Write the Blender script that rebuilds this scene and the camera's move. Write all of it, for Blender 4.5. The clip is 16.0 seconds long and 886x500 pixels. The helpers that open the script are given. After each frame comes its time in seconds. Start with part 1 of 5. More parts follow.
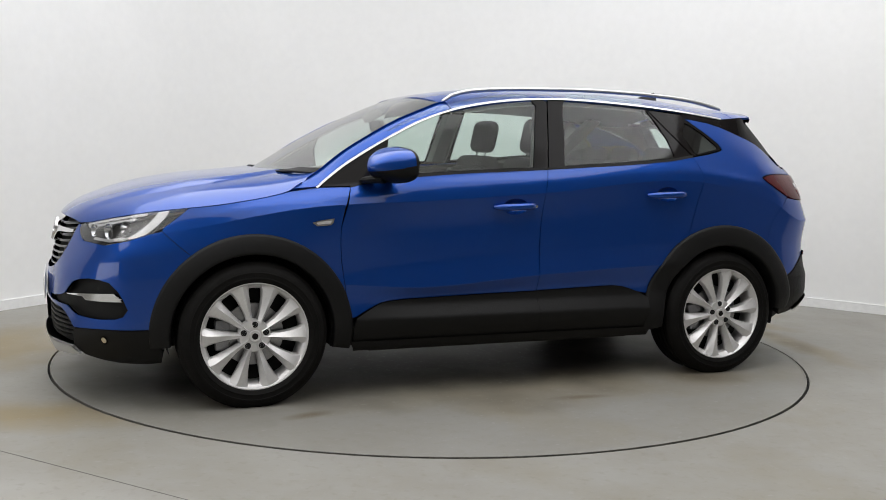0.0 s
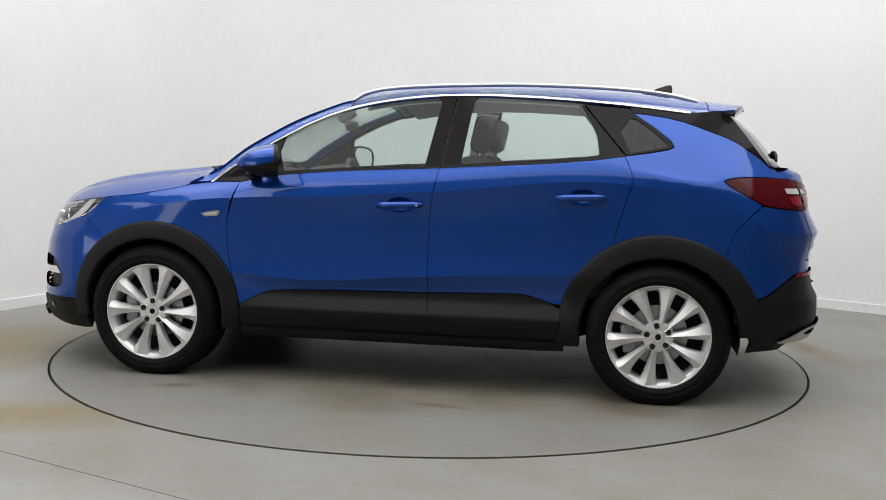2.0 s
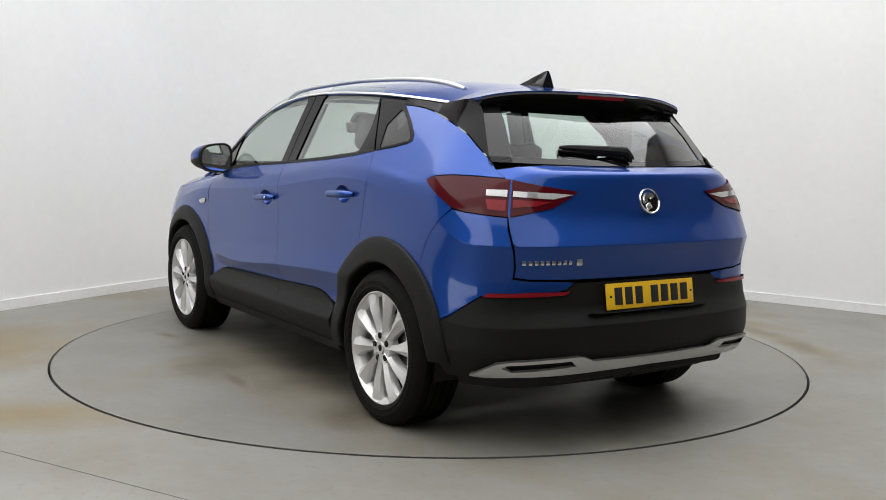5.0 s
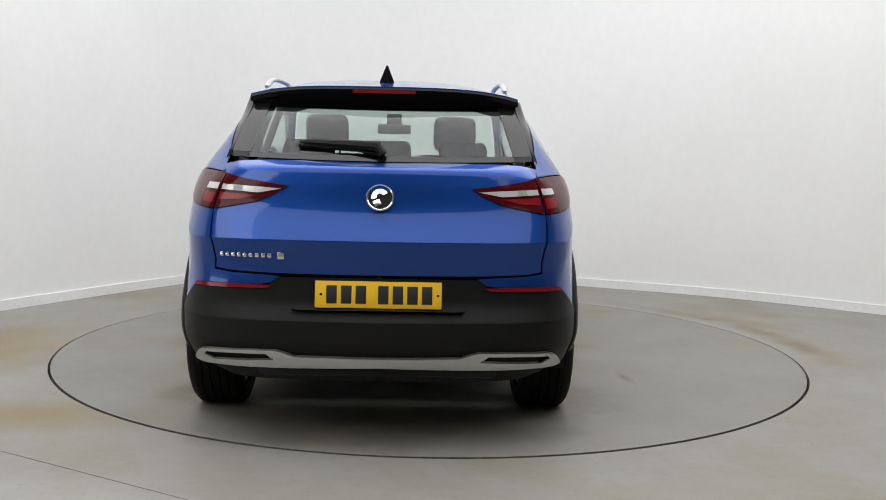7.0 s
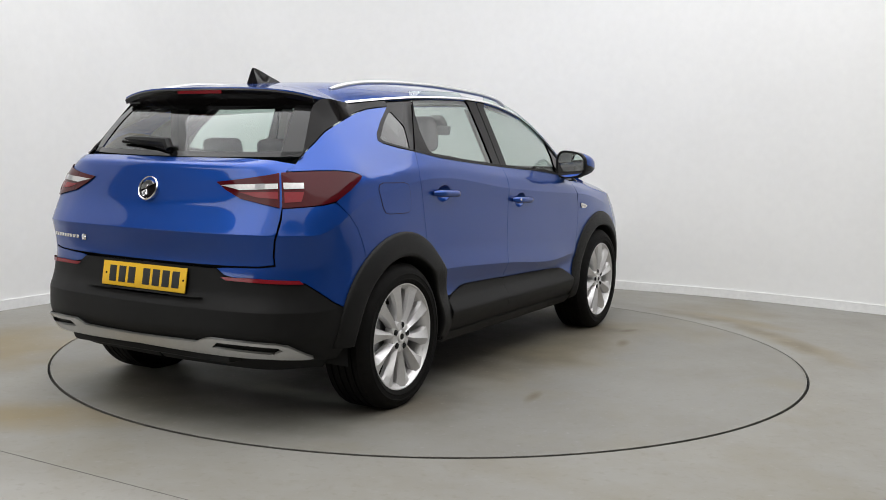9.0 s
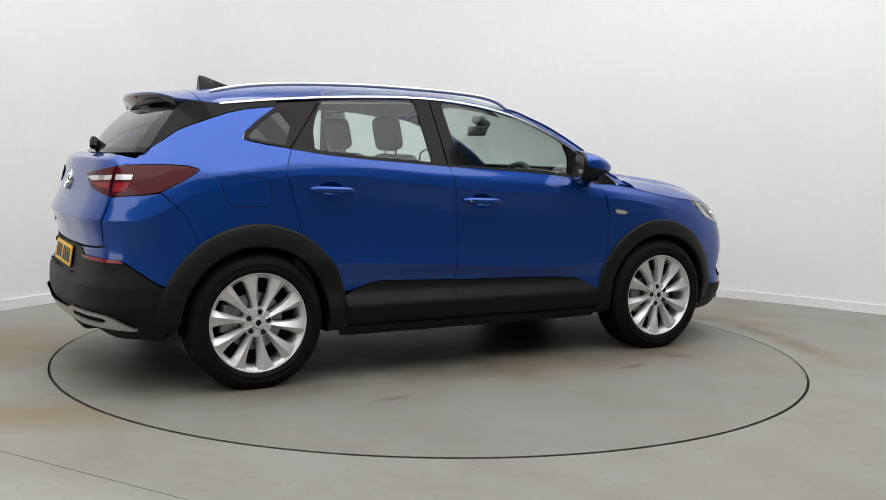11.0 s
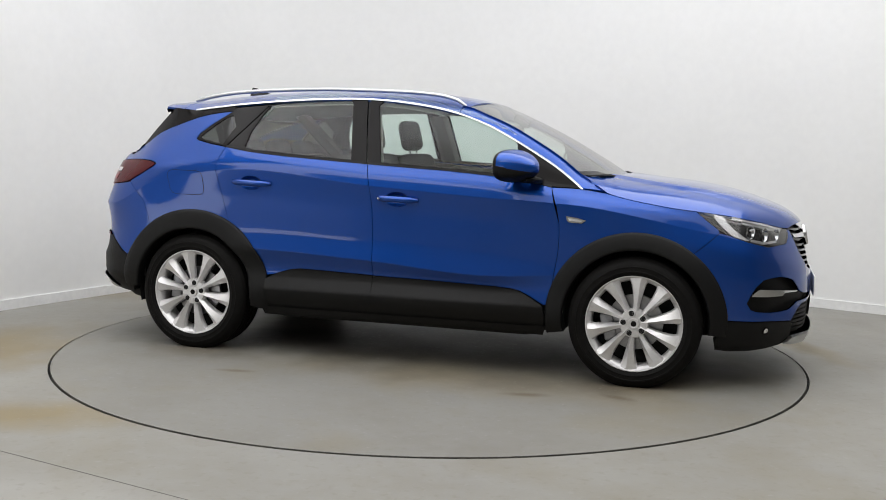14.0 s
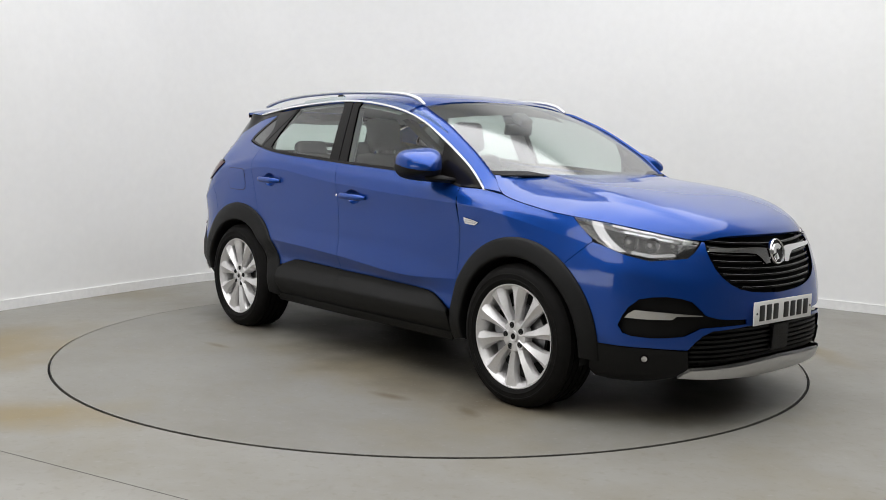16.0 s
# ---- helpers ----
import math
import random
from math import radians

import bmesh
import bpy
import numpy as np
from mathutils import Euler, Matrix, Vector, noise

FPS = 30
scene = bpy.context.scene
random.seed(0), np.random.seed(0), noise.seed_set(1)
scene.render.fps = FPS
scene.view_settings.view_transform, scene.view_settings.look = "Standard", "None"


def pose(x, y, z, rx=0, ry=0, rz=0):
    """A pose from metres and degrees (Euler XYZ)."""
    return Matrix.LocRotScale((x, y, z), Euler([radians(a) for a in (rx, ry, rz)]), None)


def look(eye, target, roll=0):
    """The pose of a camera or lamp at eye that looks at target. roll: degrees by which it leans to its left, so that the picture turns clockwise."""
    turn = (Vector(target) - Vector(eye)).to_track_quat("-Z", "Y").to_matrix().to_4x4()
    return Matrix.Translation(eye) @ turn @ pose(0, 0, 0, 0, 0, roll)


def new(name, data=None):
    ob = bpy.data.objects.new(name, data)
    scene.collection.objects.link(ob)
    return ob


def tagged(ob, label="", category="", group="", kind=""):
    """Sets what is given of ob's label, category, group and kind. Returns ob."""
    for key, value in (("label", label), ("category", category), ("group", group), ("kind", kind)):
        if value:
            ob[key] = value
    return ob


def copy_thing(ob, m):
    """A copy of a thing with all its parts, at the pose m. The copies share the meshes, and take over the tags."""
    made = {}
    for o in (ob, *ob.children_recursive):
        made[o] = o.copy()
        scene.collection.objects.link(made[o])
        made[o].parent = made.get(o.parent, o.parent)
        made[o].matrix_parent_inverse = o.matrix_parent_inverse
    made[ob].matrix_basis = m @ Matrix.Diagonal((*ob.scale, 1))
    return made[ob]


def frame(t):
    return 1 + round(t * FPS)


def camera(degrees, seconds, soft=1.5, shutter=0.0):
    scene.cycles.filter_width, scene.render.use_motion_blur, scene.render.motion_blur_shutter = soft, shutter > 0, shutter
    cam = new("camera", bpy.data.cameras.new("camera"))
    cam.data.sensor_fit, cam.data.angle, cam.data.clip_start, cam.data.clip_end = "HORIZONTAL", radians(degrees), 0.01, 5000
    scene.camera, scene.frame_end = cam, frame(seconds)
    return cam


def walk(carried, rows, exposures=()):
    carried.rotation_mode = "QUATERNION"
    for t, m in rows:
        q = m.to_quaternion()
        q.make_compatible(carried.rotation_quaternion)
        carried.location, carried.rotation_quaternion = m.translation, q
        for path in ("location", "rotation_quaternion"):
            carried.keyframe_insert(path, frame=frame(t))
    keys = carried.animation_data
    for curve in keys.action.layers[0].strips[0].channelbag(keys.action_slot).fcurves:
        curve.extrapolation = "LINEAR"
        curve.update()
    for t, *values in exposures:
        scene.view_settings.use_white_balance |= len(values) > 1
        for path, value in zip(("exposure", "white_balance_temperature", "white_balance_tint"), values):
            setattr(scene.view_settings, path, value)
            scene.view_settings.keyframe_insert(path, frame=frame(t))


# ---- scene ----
# ---- camera, fixed on its stand ----
cam = camera(48.68, 16.0, soft=.9)
EYE = pose(0, -6.14, 1.257, 90 - 5.925, 0, -0.604) @ pose(0, 0, 0, 0, 0, 1.255)
walk(cam, [(0, EYE), (16, EYE)])

# ---- world and lights ----
world = bpy.data.worlds.new("world")
world.use_nodes = True
world.node_tree.nodes["Background"].inputs[0].default_value = (.8, .85, .9, 1)
world.node_tree.nodes["Background"].inputs[1].default_value = .05
scene.world = world
scene.view_settings.exposure = 0.0


def softbox(name, m, sx, sy, watts, colour=(1, 1, 1)):
    data = bpy.data.lights.new(name, "AREA")
    data.shape, data.size, data.size_y, data.energy, data.color = "RECTANGLE", sx, sy, watts, colour
    ob = new(name, data)
    ob.matrix_world = m
    return ob


softbox("ceiling_softbox", look((0, -.6, 4.35), (0, -.6, 0)), 8.4, 5.6, 390, (.985, .985, 1))
softbox("ceiling_softbox_rear", look((-5.6, -6.2, 4.35), (-5.6, -6.2, 0)), 5, 4, 170, (1, .99, .97))
softbox("ceiling_softbox_front", look((0, -5.42, 4.35), (0, -5.42, 0)), 8.8, 4.0, 150, (1, .99, .97))

# daylight under a half-raised shutter in the workshop wall
softbox("shutter_daylight", look((-8.97, -7.3, .66), (0, -7.3, .66)), 7.0, 1.18, 62, (.95, .98, 1))

# ---- materials ----


def material(name, colour, rough=.5, metal=0.0, grain=0.0, scale=40.0, bump=0.0, bump_scale=200.0, coat=0.0, spec=.5):
    """A surface with a colour that varies at two scales, and a fine relief."""
    m = bpy.data.materials.new(name)
    m.use_nodes = True
    t, b = m.node_tree, m.node_tree.nodes["Principled BSDF"]
    b.inputs["Base Color"].default_value = (*colour, 1)
    b.inputs["Roughness"].default_value, b.inputs["Metallic"].default_value = rough, metal
    b.inputs["Specular IOR Level"].default_value = spec
    b.inputs["Coat Weight"].default_value, b.inputs["Coat Roughness"].default_value = coat, .06
    b.inputs["Coat IOR"].default_value = 1.44
    co = t.nodes.new("ShaderNodeTexCoord")
    if grain:
        n1, n2 = t.nodes.new("ShaderNodeTexNoise"), t.nodes.new("ShaderNodeTexNoise")
        n1.inputs["Scale"].default_value, n2.inputs["Scale"].default_value = scale, scale * 9
        n1.inputs["Detail"].default_value = 4
        add = t.nodes.new("ShaderNodeMath")
        add.operation = "ADD"
        rng = t.nodes.new("ShaderNodeMapRange")
        rng.inputs[1].default_value, rng.inputs[2].default_value = .7, 1.3
        rng.inputs[3].default_value, rng.inputs[4].default_value = 1 - grain, 1 + grain
        mul = t.nodes.new("ShaderNodeVectorMath")
        mul.operation = "SCALE"
        mul.inputs[0].default_value = colour
        for n in (n1, n2):
            t.links.new(co.outputs["Object"], n.inputs["Vector"])
        t.links.new(n1.outputs[0], add.inputs[0])
        t.links.new(n2.outputs[0], add.inputs[1])
        t.links.new(add.outputs[0], rng.inputs[0])
        t.links.new(rng.outputs[0], mul.inputs["Scale"])
        t.links.new(mul.outputs[0], b.inputs["Base Color"])
    if bump:
        n3, bp = t.nodes.new("ShaderNodeTexNoise"), t.nodes.new("ShaderNodeBump")
        n3.inputs["Scale"].default_value = bump_scale
        bp.inputs["Strength"].default_value, bp.inputs["Distance"].default_value = bump, .002
        t.links.new(co.outputs["Object"], n3.inputs["Vector"])
        t.links.new(n3.outputs[0], bp.inputs["Height"])
        t.links.new(bp.outputs[0], b.inputs["Normal"])
    return m


def glass(name, tint, gloss=.075, haze=.01):
    """A thin tinted pane: clear through, with a mirror gloss that grows at a grazing view."""
    m = bpy.data.materials.new(name)
    m.use_nodes = True
    t = m.node_tree
    t.nodes.remove(t.nodes["Principled BSDF"])
    clear, mirror, mix, face, power, ramp = (t.nodes.new("ShaderNode" + k) for k in ("BsdfTransparent", "BsdfGlossy", "MixShader", "LayerWeight", "Math", "MapRange"))
    clear.inputs[0].default_value = (*tint, 1)
    mirror.inputs["Roughness"].default_value = haze
    face.inputs[0].default_value = .5
    power.operation, power.inputs[1].default_value = "POWER", 3.1
    ramp.inputs[3].default_value, ramp.inputs[4].default_value = gloss, 1
    t.links.new(face.outputs["Facing"], power.inputs[0])
    t.links.new(power.outputs[0], ramp.inputs[0])
    t.links.new(ramp.outputs[0], mix.inputs[0])
    t.links.new(clear.outputs[0], mix.inputs[1])
    t.links.new(mirror.outputs[0], mix.inputs[2])
    t.links.new(mix.outputs[0], t.nodes["Material Output"].inputs[0])
    return m


PAINT = material("blue_paint", (.0055, .054, .292), .41, .74, .05, 900, coat=1.0, spec=0.0)
BLACK = material("textured_black_plastic", (.0050, .0049, .0049), .5, 0, .18, 30, .3, 900, spec=.22)
GLOSS = material("gloss_black", (.008, .007, .007), .07, 0, .02, 50, spec=.13)
BORDER = material("glass_border_black", (.007, .007, .007), .04, 0, .02, 50, spec=.5)
LINER = material("liner_black", (.006, .006, .006), .9, 0, .1, 30)
CHROME = material("chrome", (.82, .82, .83), .12, 1.0, .03, 40)
STRIP = material("bright_trim", (.84, .84, .84), .3, .72, .03, 40)
SILVER = material("satin_silver", (.58, .58, .58), .38, .8, .04, 60)
ALLOY = material("alloy", (.70, .69, .69), .42, .62, .05, 50)
ALLOY_IN = material("alloy_inside", (.32, .32, .33), .5, .7, .15, 30)
RUBBER = material("tyre_rubber", (.0050, .0046, .0043), .66, 0, .35, 22, .3, 300, spec=.12)
DISC = material("brake_disc_steel", (.35, .35, .36), .35, 1.0, .1, 60)
RED = material("red_lens", (.20, .006, .012), .14, 0, .04, 60, spec=.35)
DARKRED = material("dark_red_lens", (.062, .0024, .005), .08, 0, .04, 60, spec=.2)
WHITE_LENS = material("clear_lens", (.6, .59, .59), .2, .3, .12, 90)
REFLECTOR = material("lamp_reflector", (.75, .75, .76), .1, 1.0, .15, 60)
LAMP_IN_GREY = material("lamp_housing_grey", (.40, .40, .41), .3, .5, .2, 45)
YELLOW = material("plate_yellow", (.85, .50, .01), .45, 0, .02, 60)
WHITE = material("plate_white", (.8, .8, .79), .45, 0, .02, 60)
INK = material("plate_ink", (.012, .012, .012), .5)
FABRIC = material("seat_fabric", (.05, .05, .05), .9, 0, .2, 120, .4, 600)
TRIM = material("interior_dark_trim", (.075, .073, .066), .7, 0, .15, 40, .2, 400)
LINING = material("interior_light_lining", (.42, .42, .40), .9, 0, .08, 60)
GLASS = glass("car_glass", (.75, .84, .80), .045)
DARKGLASS = glass("dark_glass", (.11, .115, .11), .03)
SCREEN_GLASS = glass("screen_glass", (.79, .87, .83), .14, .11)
LENS = glass("lamp_glass", (.93, .94, .95))
MIRROR = material("mirror_glass", (.9, .9, .9), .01, 1.0)
JOINT = material("joint_grey", (.12, .115, .105), .8, 0, .2, 8)
RIM = material("worn_rim_steel", (.20, .192, .17), .5, .2, .25, 14)
GAP = material("gap_black", (.004, .004, .004), .95)


def floor_material(name, patches, ghost=False, tone=1.0):
    """Painted grey concrete: worn, with ochre tyre stains, scuffs, a soft sheen and painted-in shade."""
    m = material(name, (.325, .32, .302), .5, spec=.16)
    t, b = m.node_tree, m.node_tree.nodes["Principled BSDF"]
    geo = t.nodes.new("ShaderNodeTexCoord")

    def noise_at(scale, detail=5, vec=None):
        n = t.nodes.new("ShaderNodeTexNoise")
        n.inputs["Scale"].default_value, n.inputs["Detail"].default_value = scale, detail
        t.links.new(vec or geo.outputs["Object"], n.inputs["Vector"])
        return n.outputs[0]

    def ramp(src, lo, hi):
        r = t.nodes.new("ShaderNodeMapRange")
        r.inputs[1].default_value, r.inputs[2].default_value = lo, hi
        t.links.new(src, r.inputs[0])
        return r.outputs[0]

    def mix(fac, a, c, weight=1.0):
        f = t.nodes.new("ShaderNodeMath")
        f.operation, f.inputs[1].default_value = "MULTIPLY", weight
        t.links.new(fac, f.inputs[0])
        n = t.nodes.new("ShaderNodeMix")
        n.data_type = "RGBA"
        t.links.new(f.outputs[0], n.inputs[0])
        t.links.new(a, n.inputs[6]) if hasattr(a, "is_linked") else setattr(n.inputs[6], "default_value", (*a, 1))
        n.inputs[7].default_value = (*c, 1)
        return n.outputs[2]

    c = mix(ramp(noise_at(1.3), .35, .7), tuple(tone * v for v in (.252, .246, .225)), tuple(tone * v for v in (.222, .211, .184)))
    c = mix(ramp(noise_at(9), .45, .75), c, tuple(tone * v for v in (.258, .253, .235)), .5)
    c = mix(ramp(noise_at(.9), .5, .68), c, (.194, .168, .113), .6)

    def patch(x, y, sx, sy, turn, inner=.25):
        """A soft-edged patch of its own shape, worn or shaded in, broken up by noise."""
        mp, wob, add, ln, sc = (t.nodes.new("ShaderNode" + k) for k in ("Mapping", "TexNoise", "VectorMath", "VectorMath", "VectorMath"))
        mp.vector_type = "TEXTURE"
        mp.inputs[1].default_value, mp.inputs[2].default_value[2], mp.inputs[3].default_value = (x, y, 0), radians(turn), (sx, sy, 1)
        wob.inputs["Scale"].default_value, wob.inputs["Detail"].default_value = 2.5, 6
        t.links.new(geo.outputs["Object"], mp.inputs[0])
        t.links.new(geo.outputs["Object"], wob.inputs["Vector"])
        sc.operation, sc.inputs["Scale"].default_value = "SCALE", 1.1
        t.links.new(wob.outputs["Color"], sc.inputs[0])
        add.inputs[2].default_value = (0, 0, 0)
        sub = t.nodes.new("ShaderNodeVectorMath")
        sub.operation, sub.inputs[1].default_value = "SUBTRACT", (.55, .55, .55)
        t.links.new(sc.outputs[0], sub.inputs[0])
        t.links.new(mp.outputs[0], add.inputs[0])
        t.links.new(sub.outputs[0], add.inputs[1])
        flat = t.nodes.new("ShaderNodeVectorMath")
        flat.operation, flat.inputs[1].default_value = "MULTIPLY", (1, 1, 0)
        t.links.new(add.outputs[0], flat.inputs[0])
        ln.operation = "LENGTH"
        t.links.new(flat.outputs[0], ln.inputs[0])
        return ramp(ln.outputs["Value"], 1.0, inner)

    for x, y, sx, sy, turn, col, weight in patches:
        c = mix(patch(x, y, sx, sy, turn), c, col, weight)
    if ghost:
        # scuffed track just outside the rim, on one side
        near, rad, off = (t.nodes.new("ShaderNodeVectorMath"), t.nodes.new("ShaderNodeMath"), t.nodes.new("ShaderNodeMath"))
        near.operation, rad.operation, rad.inputs[1].default_value, off.operation = "LENGTH", "SUBTRACT", 2.47, "ABSOLUTE"
        t.links.new(geo.outputs["Object"], near.inputs[0])
        t.links.new(near.outputs["Value"], rad.inputs[0])
        t.links.new(rad.outputs[0], off.inputs[0])
        both, broken = t.nodes.new("ShaderNodeMath"), t.nodes.new("ShaderNodeMath")
        both.operation = broken.operation = "MULTIPLY"
        t.links.new(ramp(off.outputs[0], .13, .02), both.inputs[0])
        t.links.new(patch(2.2, .9, 1.0, 1.5, 20, .5), both.inputs[1])
        t.links.new(both.outputs[0], broken.inputs[0])
        t.links.new(ramp(noise_at(5), .3, .6), broken.inputs[1])
        c = mix(broken.outputs[0], c, (.15, .13, .095), .8)
    c = mix(ramp(noise_at(24, 6), .56, .72), c, (.175, .16, .13), .35)
    c = mix(ramp(noise_at(31, 6), .62, .75), c, (.30, .295, .28), .35)
    c = mix(ramp(noise_at(140, 2), .68, .8), c, (.16, .15, .14), .35)
    t.links.new(c, b.inputs["Base Color"])
    r = t.nodes.new("ShaderNodeMapRange")
    r.inputs[3].default_value, r.inputs[4].default_value = .36, .6
    t.links.new(noise_at(2.2), r.inputs[0])
    t.links.new(r.outputs[0], b.inputs["Roughness"])
    bp = t.nodes.new("ShaderNodeBump")
    bp.inputs["Strength"].default_value, bp.inputs["Distance"].default_value = .12, .002
    t.links.new(noise_at(60, 4), bp.inputs["Height"])
    t.links.new(bp.outputs[0], b.inputs["Normal"])
    return m


OCHRE, RUST, PALE = (.215, .175, .105), (.12, .092, .055), (.35, .345, .33)
FLOOR = floor_material("grey_floor_paint", [(-2.0, -1.75, 1.0, .36, 12, OCHRE, 1), (-2.7, -.3, .8, .7, 0, OCHRE, .9), (2.45, .3, .16, .9, 12, OCHRE, .7), (-1.2, -2.9, .9, .3, -20, PALE, .4), (2.3, 1.2, .18, .6, 40, OCHRE, .7)], ghost=True)
# last patch: shade under the car painted into its footprint, with brown staining
TABLE = floor_material("turntable_paint_shaded", [(.4, -.75, 1.5, .45, 0, OCHRE, .45), (-.3, 1.15, 1.6, .5, 0, OCHRE, .45), (1.25, .9, .35, .3, 20, RUST, .5), (-1.3, -.6, .4, .28, 0, RUST, .5), (1.3, -.62, .35, .2, 0, RUST, .55), (-1.2, 1.2, .3, .25, 0, RUST, .5), (.85, -.98, .16, .05, 10, RUST, .8), (1.3, -.86, .12, .05, -20, RUST, .8), (-.8, -1.08, .15, .04, 8, RUST, .7), (-.3, 1.42, .2, .05, -6, RUST, .7), (1.1, 1.35, .16, .06, 15, RUST, .8), (0, .26, 2.45, 1.3, 0, (.06, .051, .037), .95)], tone=.86)
WALL = material("white_wall_paint", (.80, .80, .79), .6, 0, .018, 1.6, .02, 14)
DIM = material("grey_workshop_wall", (.36, .36, .355), .8, 0, .08, 1.5)
SKIRT = material("skirting_white", (.78, .78, .77), .5, 0, .05, 3)

# ---- mesh helpers ----


def finish(name, bm, mat, parent=None, label=""):
    me = bpy.data.meshes.new(name)
    bm.to_mesh(me)
    bm.free()
    me.materials.append(mat)
    ob = new(name, me)
    if parent:
        ob.parent = parent
    if label:
        tagged(ob, label)
    return ob


def part(name, bm, mat, parent, label="", smooth=35):
    """Links a bmesh as one mesh object under a thing or a part; edges sharper than smooth stay sharp."""
    bm.normal_update()
    for f in bm.faces:
        f.smooth = True
    for e in bm.edges:
        if len(e.link_faces) == 2 and e.calc_face_angle(0) > radians(smooth):
            e.smooth = False
    return finish(name, bm, mat, parent, label)


def box(bm, sx, sy, sz, m=Matrix(), bevel=0.0, segments=2):
    vs = bmesh.ops.create_cube(bm, size=1, matrix=m @ Matrix.Diagonal((sx, sy, sz, 1)))["verts"]
    if bevel:
        es = list({e for v in vs for e in v.link_edges})
        bmesh.ops.bevel(bm, geom=es, offset=bevel, segments=segments, affect="EDGES", profile=.5)


def lathe(bm, profile, n=48, m=Matrix(), closed=False):
    """Turns rows (radius, y) about the y axis."""
    rings = []
    for k in range(n):
        a = 2 * math.pi * k / n
        rings.append([bm.verts.new(m @ Vector((r * math.cos(a), y, r * math.sin(a)))) for r, y in profile])
    last = len(profile) if closed else len(profile) - 1
    for k in range(n):
        p, q = rings[k], rings[(k + 1) % n]
        for i in range(last):
            j = (i + 1) % len(profile)
            bm.faces.new((p[i], p[j], q[j], q[i]))


def tube(bm, points, radius, n=8, flat=1.0):
    """A round bar along points; flat squeezes it in height."""
    pts = [Vector(p) for p in points]
    rings = []
    for i, p in enumerate(pts):
        d = (pts[min(i + 1, len(pts) - 1)] - pts[max(i - 1, 0)]).normalized()
        s = d.cross(Vector((0, 0, 1)))
        s = s.normalized() if s.length > 1e-4 else Vector((1, 0, 0))
        w = s.cross(d)
        r = radius[i] if isinstance(radius, (list, tuple)) else radius
        rings.append([bm.verts.new(p + r * (math.cos(2 * math.pi * k / n) * s + flat * math.sin(2 * math.pi * k / n) * w)) for k in range(n)])
    for a, b in zip(rings, rings[1:]):
        for k in range(n):
            bm.faces.new((a[k], a[(k + 1) % n], b[(k + 1) % n], b[k]))
    bm.faces.new(rings[0][::-1])
    bm.faces.new(rings[-1])


def sheet(bm, grid, thick=0.0, flip=False):
    """A sheet through a grid of points, with an edge turned in by thick."""
    g = np.asarray(grid, float)
    n, k = g.shape[:2]
    vs = [[bm.verts.new(p) for p in row] for row in g]
    for i in range(n - 1):
        for j in range(k - 1):
            f = (vs[i][j], vs[i + 1][j], vs[i + 1][j + 1], vs[i][j + 1])
            bm.faces.new(f[::-1] if flip else f)
    if thick:
        du, dv = np.gradient(g, axis=0), np.gradient(g, axis=1)
        nn = np.cross(du, dv)
        nn /= np.linalg.norm(nn, axis=2, keepdims=True) + 1e-12
        inner = g - nn * thick * (-1 if flip else 1)
        rim = [(i, 0) for i in range(n)] + [(n - 1, j) for j in range(1, k)] + [(i, k - 1) for i in range(n - 2, -1, -1)] + [(0, j) for j in range(k - 2, 0, -1)]
        low = {ij: bm.verts.new(inner[ij]) for ij in rim}
        for a, b in zip(rim, rim[1:] + rim[:1]):
            f = (vs[a[0]][a[1]], low[a], low[b], vs[b[0]][b[1]])
            try:
                bm.faces.new(f[::-1] if flip else f)
            except ValueError:
                pass


# ---- room ----
WALL_LINE = [(-4.62, -1.6), (-4.3, -1.04), (-3.75, -.04), (-3.55, .32), (-3.2, .95), (-2.64, 1.93), (-2.25, 2.56), (-1.9, 2.98), (-1.4, 3.33), (-.8, 3.5), (-.1, 3.48), (.65, 3.27), (1.36, 2.98),
             (2.22, 2.6), (2.87, 2.22), (3.66, 1.62), (5.2, .35), (6.7, -1.0)]
CEIL = 4.5


def ribbon(name, z0, z1, out, thick, mat):
    """A wall or skirting along the room's line, with thickness."""
    p = np.array(WALL_LINE)
    fine = []
    for i in range(len(p) - 1):
        a, b, c, d = p[max(i - 1, 0)], p[i], p[i + 1], p[min(i + 2, len(p) - 1)]
        for t in np.linspace(0, 1, 6)[:-1]:
            if 0 < i < len(p) - 2:
                fine.append(.5 * (2 * b + (c - a) * t + (2 * a - 5 * b + 4 * c - d) * t * t + (3 * b - a - 3 * c + d) * t**3))
            else:
                fine.append(b + (c - b) * t)
    fine.append(p[-1])
    p = np.array(fine)
    d = np.gradient(p, axis=0)
    nrm = np.stack([d[:, 1], -d[:, 0]], 1)
    nrm /= np.linalg.norm(nrm, axis=1, keepdims=True)
    a, b = p + nrm * out, p + nrm * (out - thick)
    bm = bmesh.new()
    ring = [[bm.verts.new((*q, z)) for q, z in ((a[i], z0), (a[i], z1), (b[i], z1), (b[i], z0))] for i in range(len(p))]
    for r, s in zip(ring, ring[1:]):
        for k in range(4):
            bm.faces.new((r[k], s[k], s[(k + 1) % 4], r[(k + 1) % 4]))
    bm.faces.new(ring[0])
    bm.faces.new(ring[-1])
    bmesh.ops.recalc_face_normals(bm, faces=bm.faces)
    return part(name, bm, mat, None)


